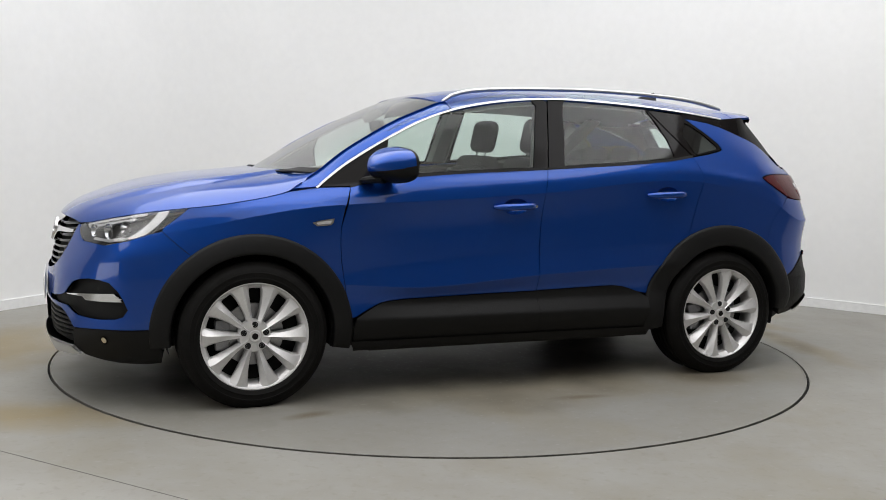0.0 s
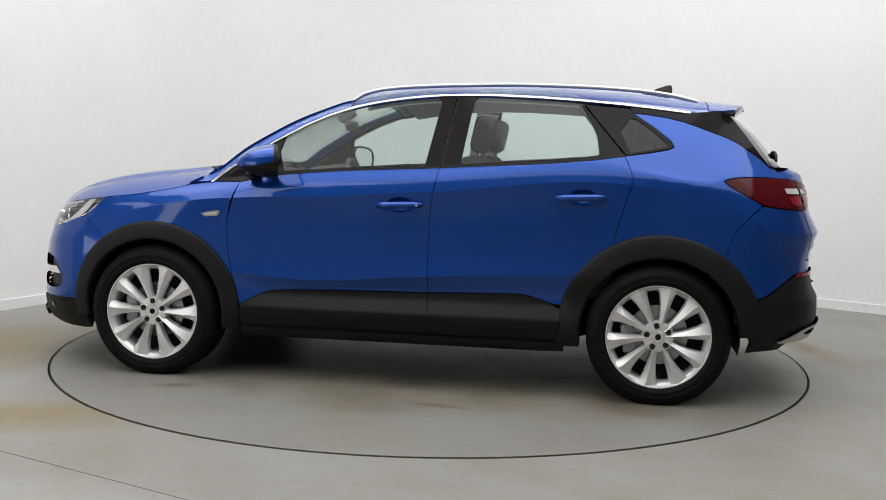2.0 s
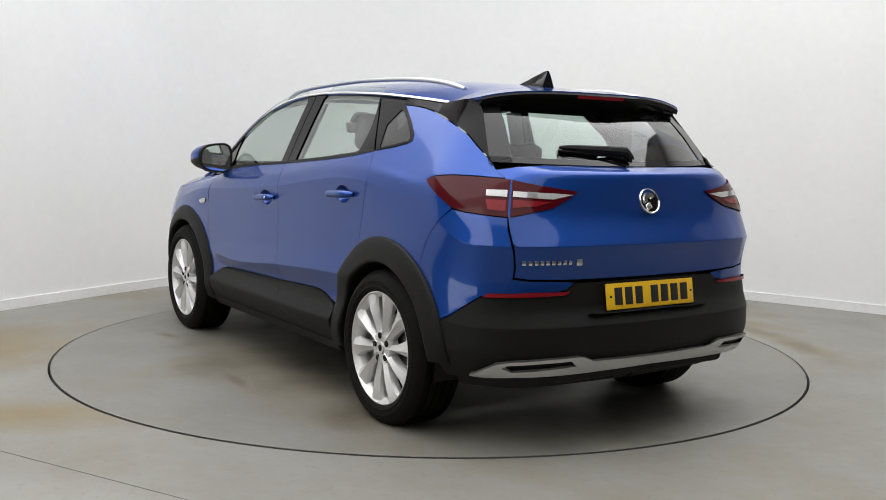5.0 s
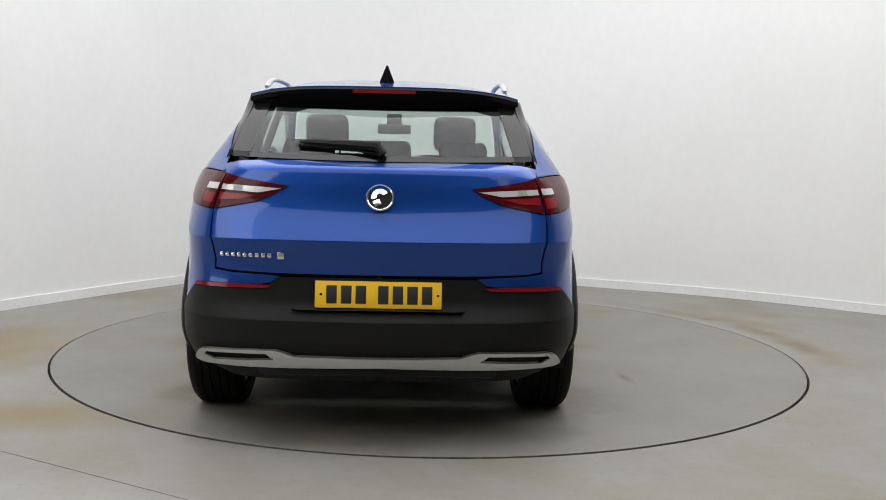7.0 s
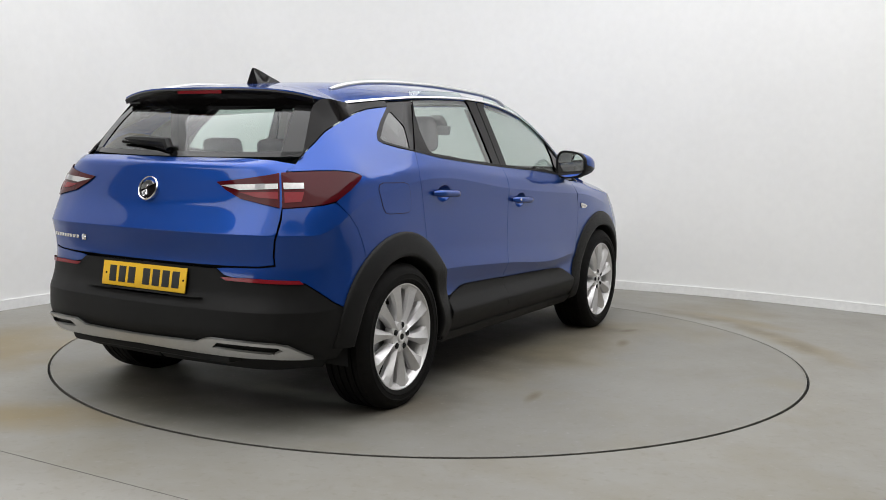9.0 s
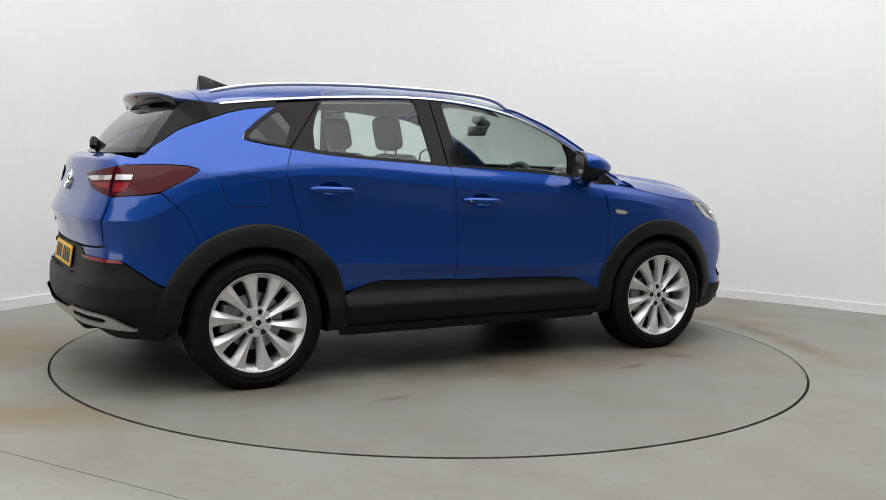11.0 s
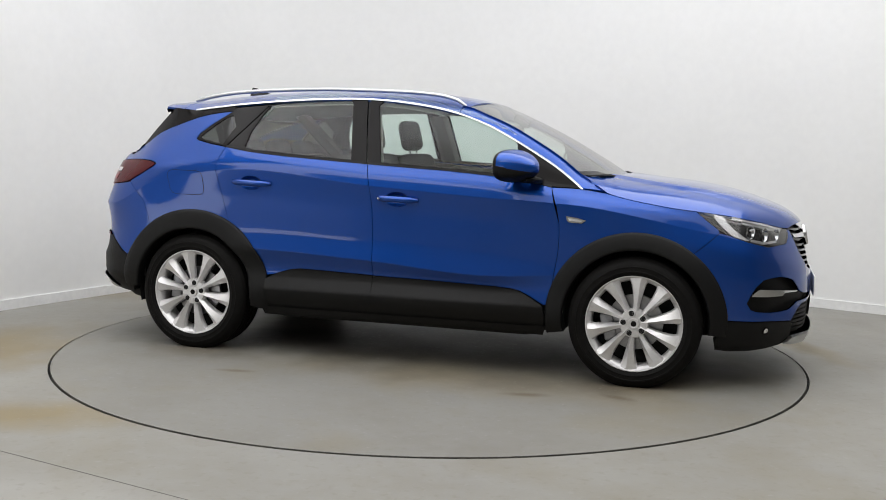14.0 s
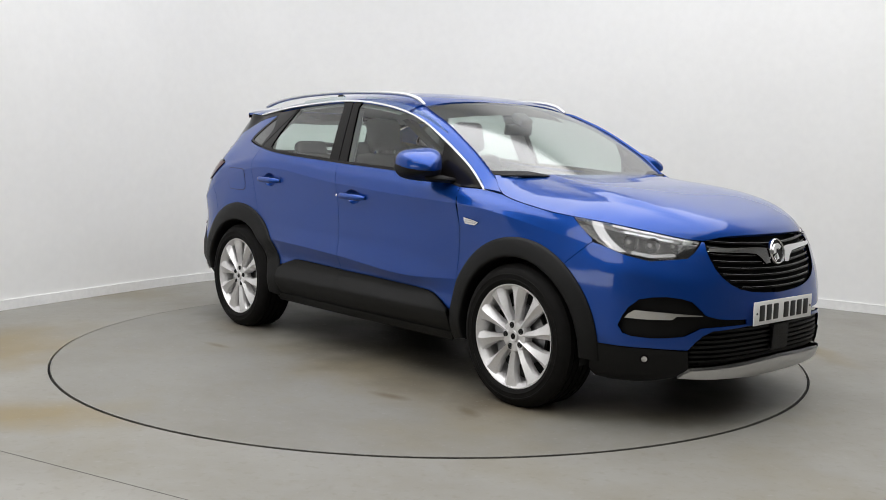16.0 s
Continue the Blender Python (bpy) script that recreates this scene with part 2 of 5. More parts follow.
tagged(ribbon("wall_back", 0, CEIL, 0, .2, WALL), "white painted curved studio wall, lightly scuffed", "wall", kind="structure")
tagged(ribbon("baseboard", 0, .075, .014, .02, SKIRT), "low white skirting along the studio wall", "baseboard", kind="structure")
for name, sx, sy, x, y in (("wall_front", 18.4, .2, 0, -12.6), ("wall_right", .2, 14.4, 9.1, -5.4), ("wall_far", 18.4, .2, 0, 4.6)):
    bm = bmesh.new()
    box(bm, sx, sy, CEIL, pose(x, y, CEIL / 2))
    tagged(part(name, bm, DIM, None), "plain grey workshop wall beyond the white studio wall", "wall", kind="structure")
bm = bmesh.new()
box(bm, .2, 1.7, CEIL, pose(-9.1, -11.75, CEIL / 2))
box(bm, .2, 3.5, CEIL, pose(-9.1, -1.95, CEIL / 2))
box(bm, .2, 7.2, CEIL - 1.3, pose(-9.1, -7.3, CEIL / 2 + .65))
tagged(part("wall_left", bm, DIM, None), "grey workshop wall with a low wide shutter opening", "wall", kind="structure")
bm = bmesh.new()
box(bm, .1, 7.2, 1.3, pose(-9.25, -7.3, .65))
tagged(part("shutter_backing", bm, WALL, None), "white screen outside the half-raised shutter", "backdrop", kind="structure")
bm = bmesh.new()
box(bm, 18.6, 17.6, .15, pose(0, -4.0, CEIL + .075))
tagged(part("ceiling", bm, WALL, None), "plain white studio ceiling", "ceiling", kind="structure")

# floor with the round well of the turntable
R_TABLE = 2.25
bm = bmesh.new()
inner, outer, low = [], [], []
for k in range(180):
    a = 2 * math.pi * k / 180
    c, s = math.cos(a), math.sin(a)
    inner.append(bm.verts.new(((R_TABLE + .014) * c, (R_TABLE + .014) * s, 0)))
    low.append(bm.verts.new(((R_TABLE + .014) * c, (R_TABLE + .014) * s, -.12)))
    w = 9 / max(abs(c), abs(s))
    outer.append(bm.verts.new((w * c, w * s - 3.6, 0)))
for k in range(180):
    j = (k + 1) % 180
    bm.faces.new((inner[k], outer[k], outer[j], inner[j]))
    bm.faces.new((low[k], inner[k], inner[j], low[j]))
bm.faces.new(low)
tagged(part("floor", bm, FLOOR, None), "grey painted concrete floor with faint ochre tyre stains", "floor", kind="structure")
bm = bmesh.new()
lathe(bm, [(R_TABLE + .015, -.118), (R_TABLE + .015, -.02), (R_TABLE - .2, -.02), (R_TABLE - .2, -.118)], 96)
for v in bm.verts:
    v.co = Vector((v.co.x, v.co.z, v.co.y))
tagged(part("turntable_well", bm, GAP, None), "dark well under the turntable rim", "floor gap", kind="structure")

turntable = new("turntable")
tagged(turntable, "round grey painted turntable set flush in the floor", "turntable")
bm = bmesh.new()
top, rim = [], []
for k in range(180):
    a = 2 * math.pi * k / 180
    top.append(bm.verts.new((R_TABLE * math.cos(a), R_TABLE * math.sin(a), .002)))
    rim.append(bm.verts.new((R_TABLE * math.cos(a), R_TABLE * math.sin(a), -.019)))
bm.faces.new(top)
for k in range(180):
    bm.faces.new((rim[k], rim[(k + 1) % 180], top[(k + 1) % 180], top[k]))
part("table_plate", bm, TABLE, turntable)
bm = bmesh.new()
lathe(bm, [(R_TABLE - .007, .0022), (R_TABLE - .006, .0036), (R_TABLE - .001, .0036), (R_TABLE, .0026), (R_TABLE, -.01)], 180)
for v in bm.verts:
    v.co = Vector((v.co.x, v.co.z, v.co.y))
part("table_rim", bm, RIM, turntable, "thin worn steel rim")

# joint in the floor near the camera
bm = bmesh.new()
box(bm, 5.2, .0025, .002, pose(-1.85, -2.2, .0004, 0, 0, -30))
tagged(part("floor_joint", bm, JOINT, None), "thin dark joint in the painted floor", "floor joint", kind="structure")

# ---- car ----
car = tagged(new("car"), "metallic blue five-door crossover with black cladding and silver alloy wheels", "car")
# ---- body form: plan outline and wall profile, half of the car ----
PLAN = [(2.831, 2.26, 0), (2.581, 2.245, .25), (2.375, 2.202, .455), (2.178, 2.098, .632), (1.962, 1.95, .773), (1.783, 1.78, .835),
        (1.6, 1.6, .866), (1.3, 1.3, .875), (.9, .9, .874), (.3, .3, .878), (-.3, -.3, .88), (-.9, -.9, .88), (-1.3, -1.3, .876), (-1.6, -1.6, .868),
        (-1.8, -1.8, .85), (-1.962, -1.957, .795), (-2.093, -2.072, .70), (-2.246, -2.14, .558), (-2.448, -2.17, .35), (-2.798, -2.19, 0)]
PROFILE = {
    2.83: [(.16, .2), (.2, .07), (.27, .02), (.38, .005), (.47, 0), (.58, .004), (.68, .02), (.78, .045), (.84, .065), (.87, .09), (.88, .1), (.89, .12)],
    2.38: [(.18, .2), (.2, .06), (.27, .012), (.38, -.003), (.48, 0), (.56, .005), (.66, .02), (.76, .05), (.82, .073), (.86, .098), (.87, .108), (.88, .128)],
    1.96: [(.18, .16), (.22, .08), (.3, .03), (.4, 0), (.5, 0), (.58, 0), (.7, .005), (.8, .03), (.85, .051), (.89, .076), (.9, .086), (.92, .106)],
    1.62: [(.2, .12), (.25, .05), (.38, .01), (.5, .005), (.58, 0), (.64, 0), (.76, .009), (.86, .027), (.91, .041), (.945, .054), (.96, .06), (.97, .068)],
    1.0: [(.2, .12), (.25, .05), (.38, .012), (.5, .012), (.58, .008), (.64, .008), (.82, .004), (.965, .002), (1.005, .025), (1.05, .07), (1.08, .085), (1.12, .105)],
    .5: [(.2, .12), (.25, .05), (.38, .012), (.478, .032), (.555, .0), (.69, .013), (.84, .013), (.99, 0), (1.045, .010), (1.11, .038), (1.25, .100), (1.385, .16)],
    -.2: [(.2, .12), (.25, .05), (.38, .012), (.5, .038), (.602, .0), (.73, .015), (.88, .014), (1.035, 0), (1.09, .010), (1.152, .038), (1.34, .112), (1.535, .19)],
    -1.0: [(.2, .12), (.25, .05), (.38, .012), (.51, .032), (.635, .0), (.76, .012), (.93, .010), (1.105, 0), (1.15, .011), (1.215, .042), (1.36, .135), (1.515, .235)],
    -1.6: [(.2, .12), (.25, .05), (.38, .0), (.5, -.006), (.58, -.01), (.64, -.01), (.86, .0), (1.02, .013), (1.09, .024), (1.135, .046), (1.28, .146), (1.42, .251)],
    -1.96: [(.2, .2), (.3, .07), (.36, .02), (.45, -.018), (.54, -.018), (.62, -.002), (.72, .007), (.87, -.005), (1.0, .033), (1.13, .104), (1.18, .148), (1.24, .208)],
    -2.25: [(.2, .2), (.3, .075), (.36, .03), (.45, 0), (.54, .003), (.62, .038), (.72, .046), (.87, .011), (1.0, .068), (1.12, .1), (1.16, .115), (1.2, .195)],
    -2.8: [(.2, .2), (.3, .08), (.36, .03), (.45, 0), (.54, .005), (.62, .05), (.72, .06), (.87, .015), (1.0, .074), (1.12, .093), (1.16, .103), (1.19, .2)],
}


def slopes(x, y):
    """Slopes of a smooth curve through points that does not overshoot (x rising; y may have columns)."""
    h, d = np.diff(x), np.diff(y, axis=0) / np.diff(x).reshape(-1, *[1] * (np.ndim(y) - 1))
    m = np.zeros_like(y)
    w1, w2 = 2 * h[1:] + h[:-1], h[1:] + 2 * h[:-1]
    w1, w2 = (w.reshape(-1, *[1] * (np.ndim(y) - 1)) for w in (w1, w2))
    same = d[:-1] * d[1:] > 0
    with np.errstate(divide="ignore", invalid="ignore"):
        m[1:-1] = np.where(same, (w1 + w2) / (w1 / d[:-1] + w2 / d[1:]), 0)
    m[0], m[-1] = d[0], d[-1]
    return m


def hermite(x, y, m, q):
    i = np.clip(np.searchsorted(x, q, side="right") - 1, 0, len(x) - 2)
    h = x[i + 1] - x[i]
    t = np.clip((q - x[i]) / h, 0, 1)
    if np.ndim(y) > 1:
        h, t = h[:, None], t[:, None]
    a, b = 2 * t**3 - 3 * t**2 + 1, t**3 - 2 * t**2 + t
    return a * y[i] + b * h * m[i] + (1 - a) * y[i + 1] + (t**3 - t**2) * h * m[i + 1]


def curve(points, q):
    """Smooth values at q of a curve given as rows (parameter, value, ...)."""
    p = np.array(sorted(points), float)
    return hermite(p[:, 0], p[:, 1:], slopes(p[:, 0], p[:, 1:]), np.atleast_1d(np.asarray(q, float)))


_pu = np.array(sorted(PLAN), float)
_ps = np.zeros((len(_pu), 2))
_ps[1:-1] = (_pu[2:, 1:] - _pu[:-2, 1:]) / (_pu[2:, :1] - _pu[:-2, :1])
_ps[0], _ps[-1] = (0, 1), (0, -1)
_ku = np.array(sorted(PROFILE))
_kp = np.array([np.ravel(PROFILE[k]) for k in _ku], float)
_ks = slopes(_ku, _kp)


CREASES = (4, 7)


def crease_height(u, k):
    """Height of a pressed crease at plan stations u."""
    u = np.asarray(u, float)
    u = np.where(u > 2.831, 5.662 - u, np.where(u < -2.798, -5.596 - u, u))
    return hermite(_ku, _kp, _ks, u)[:, 2 * k]


def wall(u, z, lift=0.0):
    """Points of the body's side at plan stations u and heights z, moved out by lift."""
    u, z = np.atleast_1d(np.asarray(u, float)), np.atleast_1d(np.asarray(z, float))
    base = hermite(_pu[:, 0], _pu[:, 1:], _ps, u)
    tang = hermite(_pu[:, 0], _pu[:, 1:], _ps, u + .004) - hermite(_pu[:, 0], _pu[:, 1:], _ps, u - .004)
    tang[u > 2.826], tang[u < -2.793] = (0, -1), (0, 1)
    n = np.stack([-tang[:, 1], tang[:, 0]], 1)
    n /= np.linalg.norm(n, axis=1, keepdims=True)
    prof = hermite(_ku, _kp, _ks, u).reshape(len(u), -1, 2)
    inset = np.empty(len(u))
    zs, ys = prof[:, :, 0], prof[:, :, 1]
    h, d = np.diff(zs, axis=1), np.diff(ys, axis=1) / np.diff(zs, axis=1)
    m = np.zeros_like(ys)
    w1, w2 = 2 * h[:, 1:] + h[:, :-1], h[:, 1:] + 2 * h[:, :-1]
    with np.errstate(divide="ignore", invalid="ignore"):
        m[:, 1:-1] = np.where(d[:, :-1] * d[:, 1:] > 0, (w1 + w2) / (w1 / d[:, :-1] + w2 / d[:, 1:]), 0)
    m[:, 0], m[:, -1] = d[:, 0], d[:, -1]
    m_in, m_out = m.copy(), m.copy()
    for k in CREASES:
        m_in[:, k], m_out[:, k] = 1.25 * d[:, k - 1] - .25 * m[:, k - 1], 1.1 * d[:, k] - .1 * m[:, k + 1]
    i = np.clip((z[:, None] >= zs).sum(1) - 1, 0, zs.shape[1] - 2)
    r = np.arange(len(u))
    hh = h[r, i]
    t = (z - zs[r, i]) / hh
    over = np.maximum(t - 1, 0) * hh
    t = np.clip(t, 0, 1)
    a = 2 * t**3 - 3 * t**2 + 1
    inset = a * ys[r, i] + (t**3 - 2 * t**2 + t) * hh * m_out[r, i] + (1 - a) * ys[r, i + 1] + (t**3 - t**2) * hh * m_in[r, i + 1] + over * m[r, -1]
    p = base + n * (lift - inset)[:, None] if np.ndim(lift) else base + n * (lift - inset[:, None])
    return np.column_stack([p, z])


def wallx(u, z, lift=0.0):
    """The whole wall: stations past the car's middle line come out on its other side."""
    u, z = np.atleast_1d(np.asarray(u, float)).copy(), np.atleast_1d(np.asarray(z, float))
    lift = np.broadcast_to(np.asarray(lift, float), u.shape)
    far = np.ones(len(u))
    f, b = u > 2.831, u < -2.798
    u[f], u[b] = 5.662 - u[f], -5.596 - u[b]
    far[f | b] = -1
    p = wall(u, z, lift)
    p[:, 1] *= far
    return p


def front_both(half):
    """Closes an outline that starts and ends on the front middle line."""
    return half + [(5.662 - u, z) for u, z in reversed(half)]


def rear_both(half):
    return half + [(-5.596 - u, z) for u, z in reversed(half)]


def arc(u, z, r, a0, a1, n=24):
    return [(u + r * math.cos(radians(a)), z + r * math.sin(radians(a))) for a in np.linspace(a0, a1, n)]


def inside(poly, q):
    p = np.asarray(poly)
    x, y = q[:, 0][:, None], q[:, 1][:, None]
    x0, y0 = p[:, 0], p[:, 1]
    x1, y1 = np.roll(x0, -1), np.roll(y0, -1)
    with np.errstate(divide="ignore", invalid="ignore"):
        cross = ((y0 > y) != (y1 > y)) & (x < (x1 - x0) * (y - y0) / (y1 - y0) + x0)
    return cross.sum(1) % 2 == 1


def shrink(poly, d):
    """Moves an outline in by d."""
    p = np.asarray(poly, float)
    area = .5 * np.sum(p[:, 0] * np.roll(p[:, 1], -1) - np.roll(p[:, 0], -1) * p[:, 1])
    e = np.roll(p, -1, 0) - p
    n = np.stack([-e[:, 1], e[:, 0]], 1) * np.sign(area)
    n /= np.linalg.norm(n, axis=1, keepdims=True) + 1e-12
    b = n + np.roll(n, 1, 0)
    b /= np.maximum((b * b).sum(1, keepdims=True), .7) / 2
    return p + b * d


def dense(poly, step):
    out = []
    p = np.asarray(poly, float)
    for a, b in zip(p, np.roll(p, -1, 0)):
        k = max(1, int(np.linalg.norm(b - a) / step))
        out += [a + (b - a) * i / k for i in range(k)]
    return np.array(out)


from mathutils.geometry import delaunay_2d_cdt


def panel(name, outline, mat, parent, label="", side=1, lift=0.0, gap=.0016, thick=.014, step=.03, holes=(), surface=wallx, edge=.0018):
    """A pressed panel: an outline laid on the body's form, with a rolled edge turned in by thick."""
    loops = [dense(shrink(outline, gap), step * .6)] + [dense(h, step * .6) for h in holes]
    ring = np.concatenate(loops)
    lo, hi = loops[0].min(0), loops[0].max(0)
    gu, gz = np.meshgrid(np.arange(lo[0], hi[0], step), np.arange(lo[1], hi[1], step * .55), indexing="ij")
    cand = np.stack([gu.ravel(), gz.ravel()], 1)
    cand = cand[inside(loops[0], cand)]
    for h in loops[1:]:
        cand = cand[~inside(h, cand)]
    for k in CREASES if surface is wallx else ():
        cand = cand[np.abs(cand[:, 1] - crease_height(cand[:, 0], k)) > step * .3]
        us = np.arange(lo[0], hi[0], step * .6)
        zc = crease_height(us, k)
        line = np.concatenate([np.stack([us, zc + .003], 1), np.stack([us, zc - .003], 1)])
        line = line[inside(loops[0], line)]
        for h in loops[1:]:
            line = line[~inside(h, line)]
        cand = np.concatenate([cand, line])
    if len(cand):
        dist = np.sqrt(((cand[:, None, :] - ring[None]) ** 2).sum(2)).min(1)
        cand = cand[dist > step * .18]
    pts = np.concatenate([ring, cand])
    edges, k = [], 0
    for l in loops:
        edges += [(k + i, k + (i + 1) % len(l)) for i in range(len(l))]
        k += len(l)
    vs, _, fs, orig, _, _ = delaunay_2d_cdt([Vector(p) for p in pts], edges, [], 0, 1e-6)
    q = np.array([tuple(v) for v in vs])
    tri = np.array([f for f in fs if len(f) == 3])
    mid = q[tri].mean(1)
    keep = inside(loops[0], mid)
    for h in loops[1:]:
        keep &= ~inside(h, mid)
    tri = tri[keep]
    n = len(q)
    p = surface(q[:, 0], q[:, 1], lift)
    e = 2e-3
    du = surface(q[:, 0] + e, q[:, 1], lift) - surface(q[:, 0] - e, q[:, 1], lift)
    dz = surface(q[:, 0], q[:, 1] + e, lift) - surface(q[:, 0], q[:, 1] - e, lift)
    nn = np.cross(du, dz)
    nn /= np.linalg.norm(nn, axis=1, keepdims=True) + 1e-12
    # outward means away from the car's middle
    ref = surface(q[:, 0], q[:, 1], np.full(n, .01) + lift) - p
    nn *= np.sign((nn * ref).sum(1, keepdims=True) + 1e-12)
    # rolled edge, then the turned-in rim
    count = {}
    for t in tri:
        for a, b in ((t[0], t[1]), (t[1], t[2]), (t[2], t[0])):
            count[(a, b)] = 1
    rim = [(a, b) for a, b in count if (b, a) not in count]
    verts, norms, faces = list(p), list(nn), [tuple(t) for t in tri]
    nxt = dict(rim)
    prv = {b: a for a, b in rim}
    low = {}
    for a in nxt:
        c = p[nxt[a]] - p[prv[a]] if a in prv else p[nxt[a]] - p[a]
        o = np.cross(c, nn[a])
        o /= np.linalg.norm(o) + 1e-12
        low[a] = (len(verts), len(verts) + 1)
        verts += [p[a] + o * edge * .7 - nn[a] * edge * .7, p[a] + o * edge * .7 - nn[a] * thick]
        norms += [o * .8 + nn[a] * .6, o]
    for a, b in rim:
        if a in low and b in low:
            faces += [(b, a, low[a][0], low[b][0]), (low[b][0], low[a][0], low[a][1], low[b][1])]
    verts, norms = np.array(verts), np.array(norms)
    norms /= np.linalg.norm(norms, axis=1, keepdims=True) + 1e-12
    tn = np.cross(p[tri[:, 1]] - p[tri[:, 0]], p[tri[:, 2]] - p[tri[:, 0]])
    if (tn * nn[tri[:, 0]]).sum() < 0:
        faces = [f[::-1] for f in faces]
        verts[n:], norms[n:] = verts[n:], norms[n:]
    if side < 0:
        verts[:, 1] *= -1
        norms[:, 1] *= -1
        faces = [f[::-1] for f in faces]
    me = bpy.data.meshes.new(name)
    me.from_pydata([tuple(v) for v in verts], [], faces)
    me.materials.append(mat)
    me.shade_smooth()
    me.normals_split_custom_set_from_vertices([tuple(v) for v in norms])
    ob = new(name, me)
    ob.parent = parent
    if label:
        tagged(ob, label)
    return ob


HUB_F, HUB_R, HUB_Z = 1.3375, -1.3375, .347
FRONT_SHUT = [(.861, 1.056), (.899, .953), (.917, .86), (.919, .79), (.914, .70), (.889, .543), (.856, .41)]
BELT = [(.861, 1.056), (.74, 1.083), (.624, 1.1), (.47, 1.115), (.316, 1.127), (.17, 1.136), (.024, 1.143), (-.214, 1.156)]
BELT_R = [(-.214, 1.156), (-.45, 1.171), (-.701, 1.187), (-.85, 1.199), (-.989, 1.213), (-1.143, 1.236)]
B_SHUT = [(-.214, 1.156), (-.197, 1.08), (-.183, 1.007), (-.171, .89), (-.166, .776), (-.166, .64), (-.167, .511)]
CLAD_F = [(-.167, .511), (.2, .504), (.562, .494), (.66, .488), (.709, .478), (.77, .45), (.838, .412)]
CLAD_R = [(-.85, .458), (-.80, .485), (-.746, .503), (-.69, .519), (-.629, .526), (-.4, .52), (-.167, .511)]
REAR_SHUT = [(-1.143, 1.236), (-1.172, 1.17), (-1.186, 1.118), (-1.178, 1.08), (-1.16, 1.03), (-1.136, .942), (-1.1, .80)]
CHROME_LINE = [(1.024, 1.049), (.893, 1.149), (.762, 1.231), (.617, 1.313), (.472, 1.386), (.327, 1.440), (.181, 1.477), (.035, 1.502), (-.111, 1.519), (-.273, 1.529), (-.41, 1.531),
               (-.552, 1.529), (-.73, 1.522), (-.922, 1.511), (-1.145, 1.493), (-1.295, 1.478), (-1.47, 1.459)]
HEAD_TOP = [(1.64, .952), (1.72, .945), (1.80, .934), (1.93, .916), (2.09, .895), (2.2, .876), (2.325, .856)]
HEAD_LOW = [(2.29, .816), (2.245, .785), (2.14, .779), (2.06, .773), (1.92, .799), (1.81, .835), (1.762, .86), (1.70, .905)]
HOOD_EDGE = [(.861, 1.056), (1.024, 1.052), (1.157, 1.032), (1.25, 1.009), (1.35, .990), (1.5, .967), (1.64, .952)]
BOWL_F = [(-.018 + .072 * math.cos(a), .961 + .043 * math.sin(a)) for a in np.linspace(0, 2 * math.pi, 25)[:-1]]
BOWL_R = [(-.945 + .072 * math.cos(a), 1.026 + .043 * math.sin(a)) for a in np.linspace(0, 2 * math.pi, 25)[:-1]]


def chrome_z(u):
    return curve([(a, b) for a, b in CHROME_LINE], u)[:, 0]


def clad_form(u, z, lift=0.0):
    """The door cladding's form: an upper face leaning out to a facet line, then a face turned under."""
    z = np.atleast_1d(np.asarray(z, float))
    return wallx(u, z, lift + np.interp(z, [.28, .29, .398, .404, .47, .53], [-.012, -.010, .016, .016, -.003, -.004]))


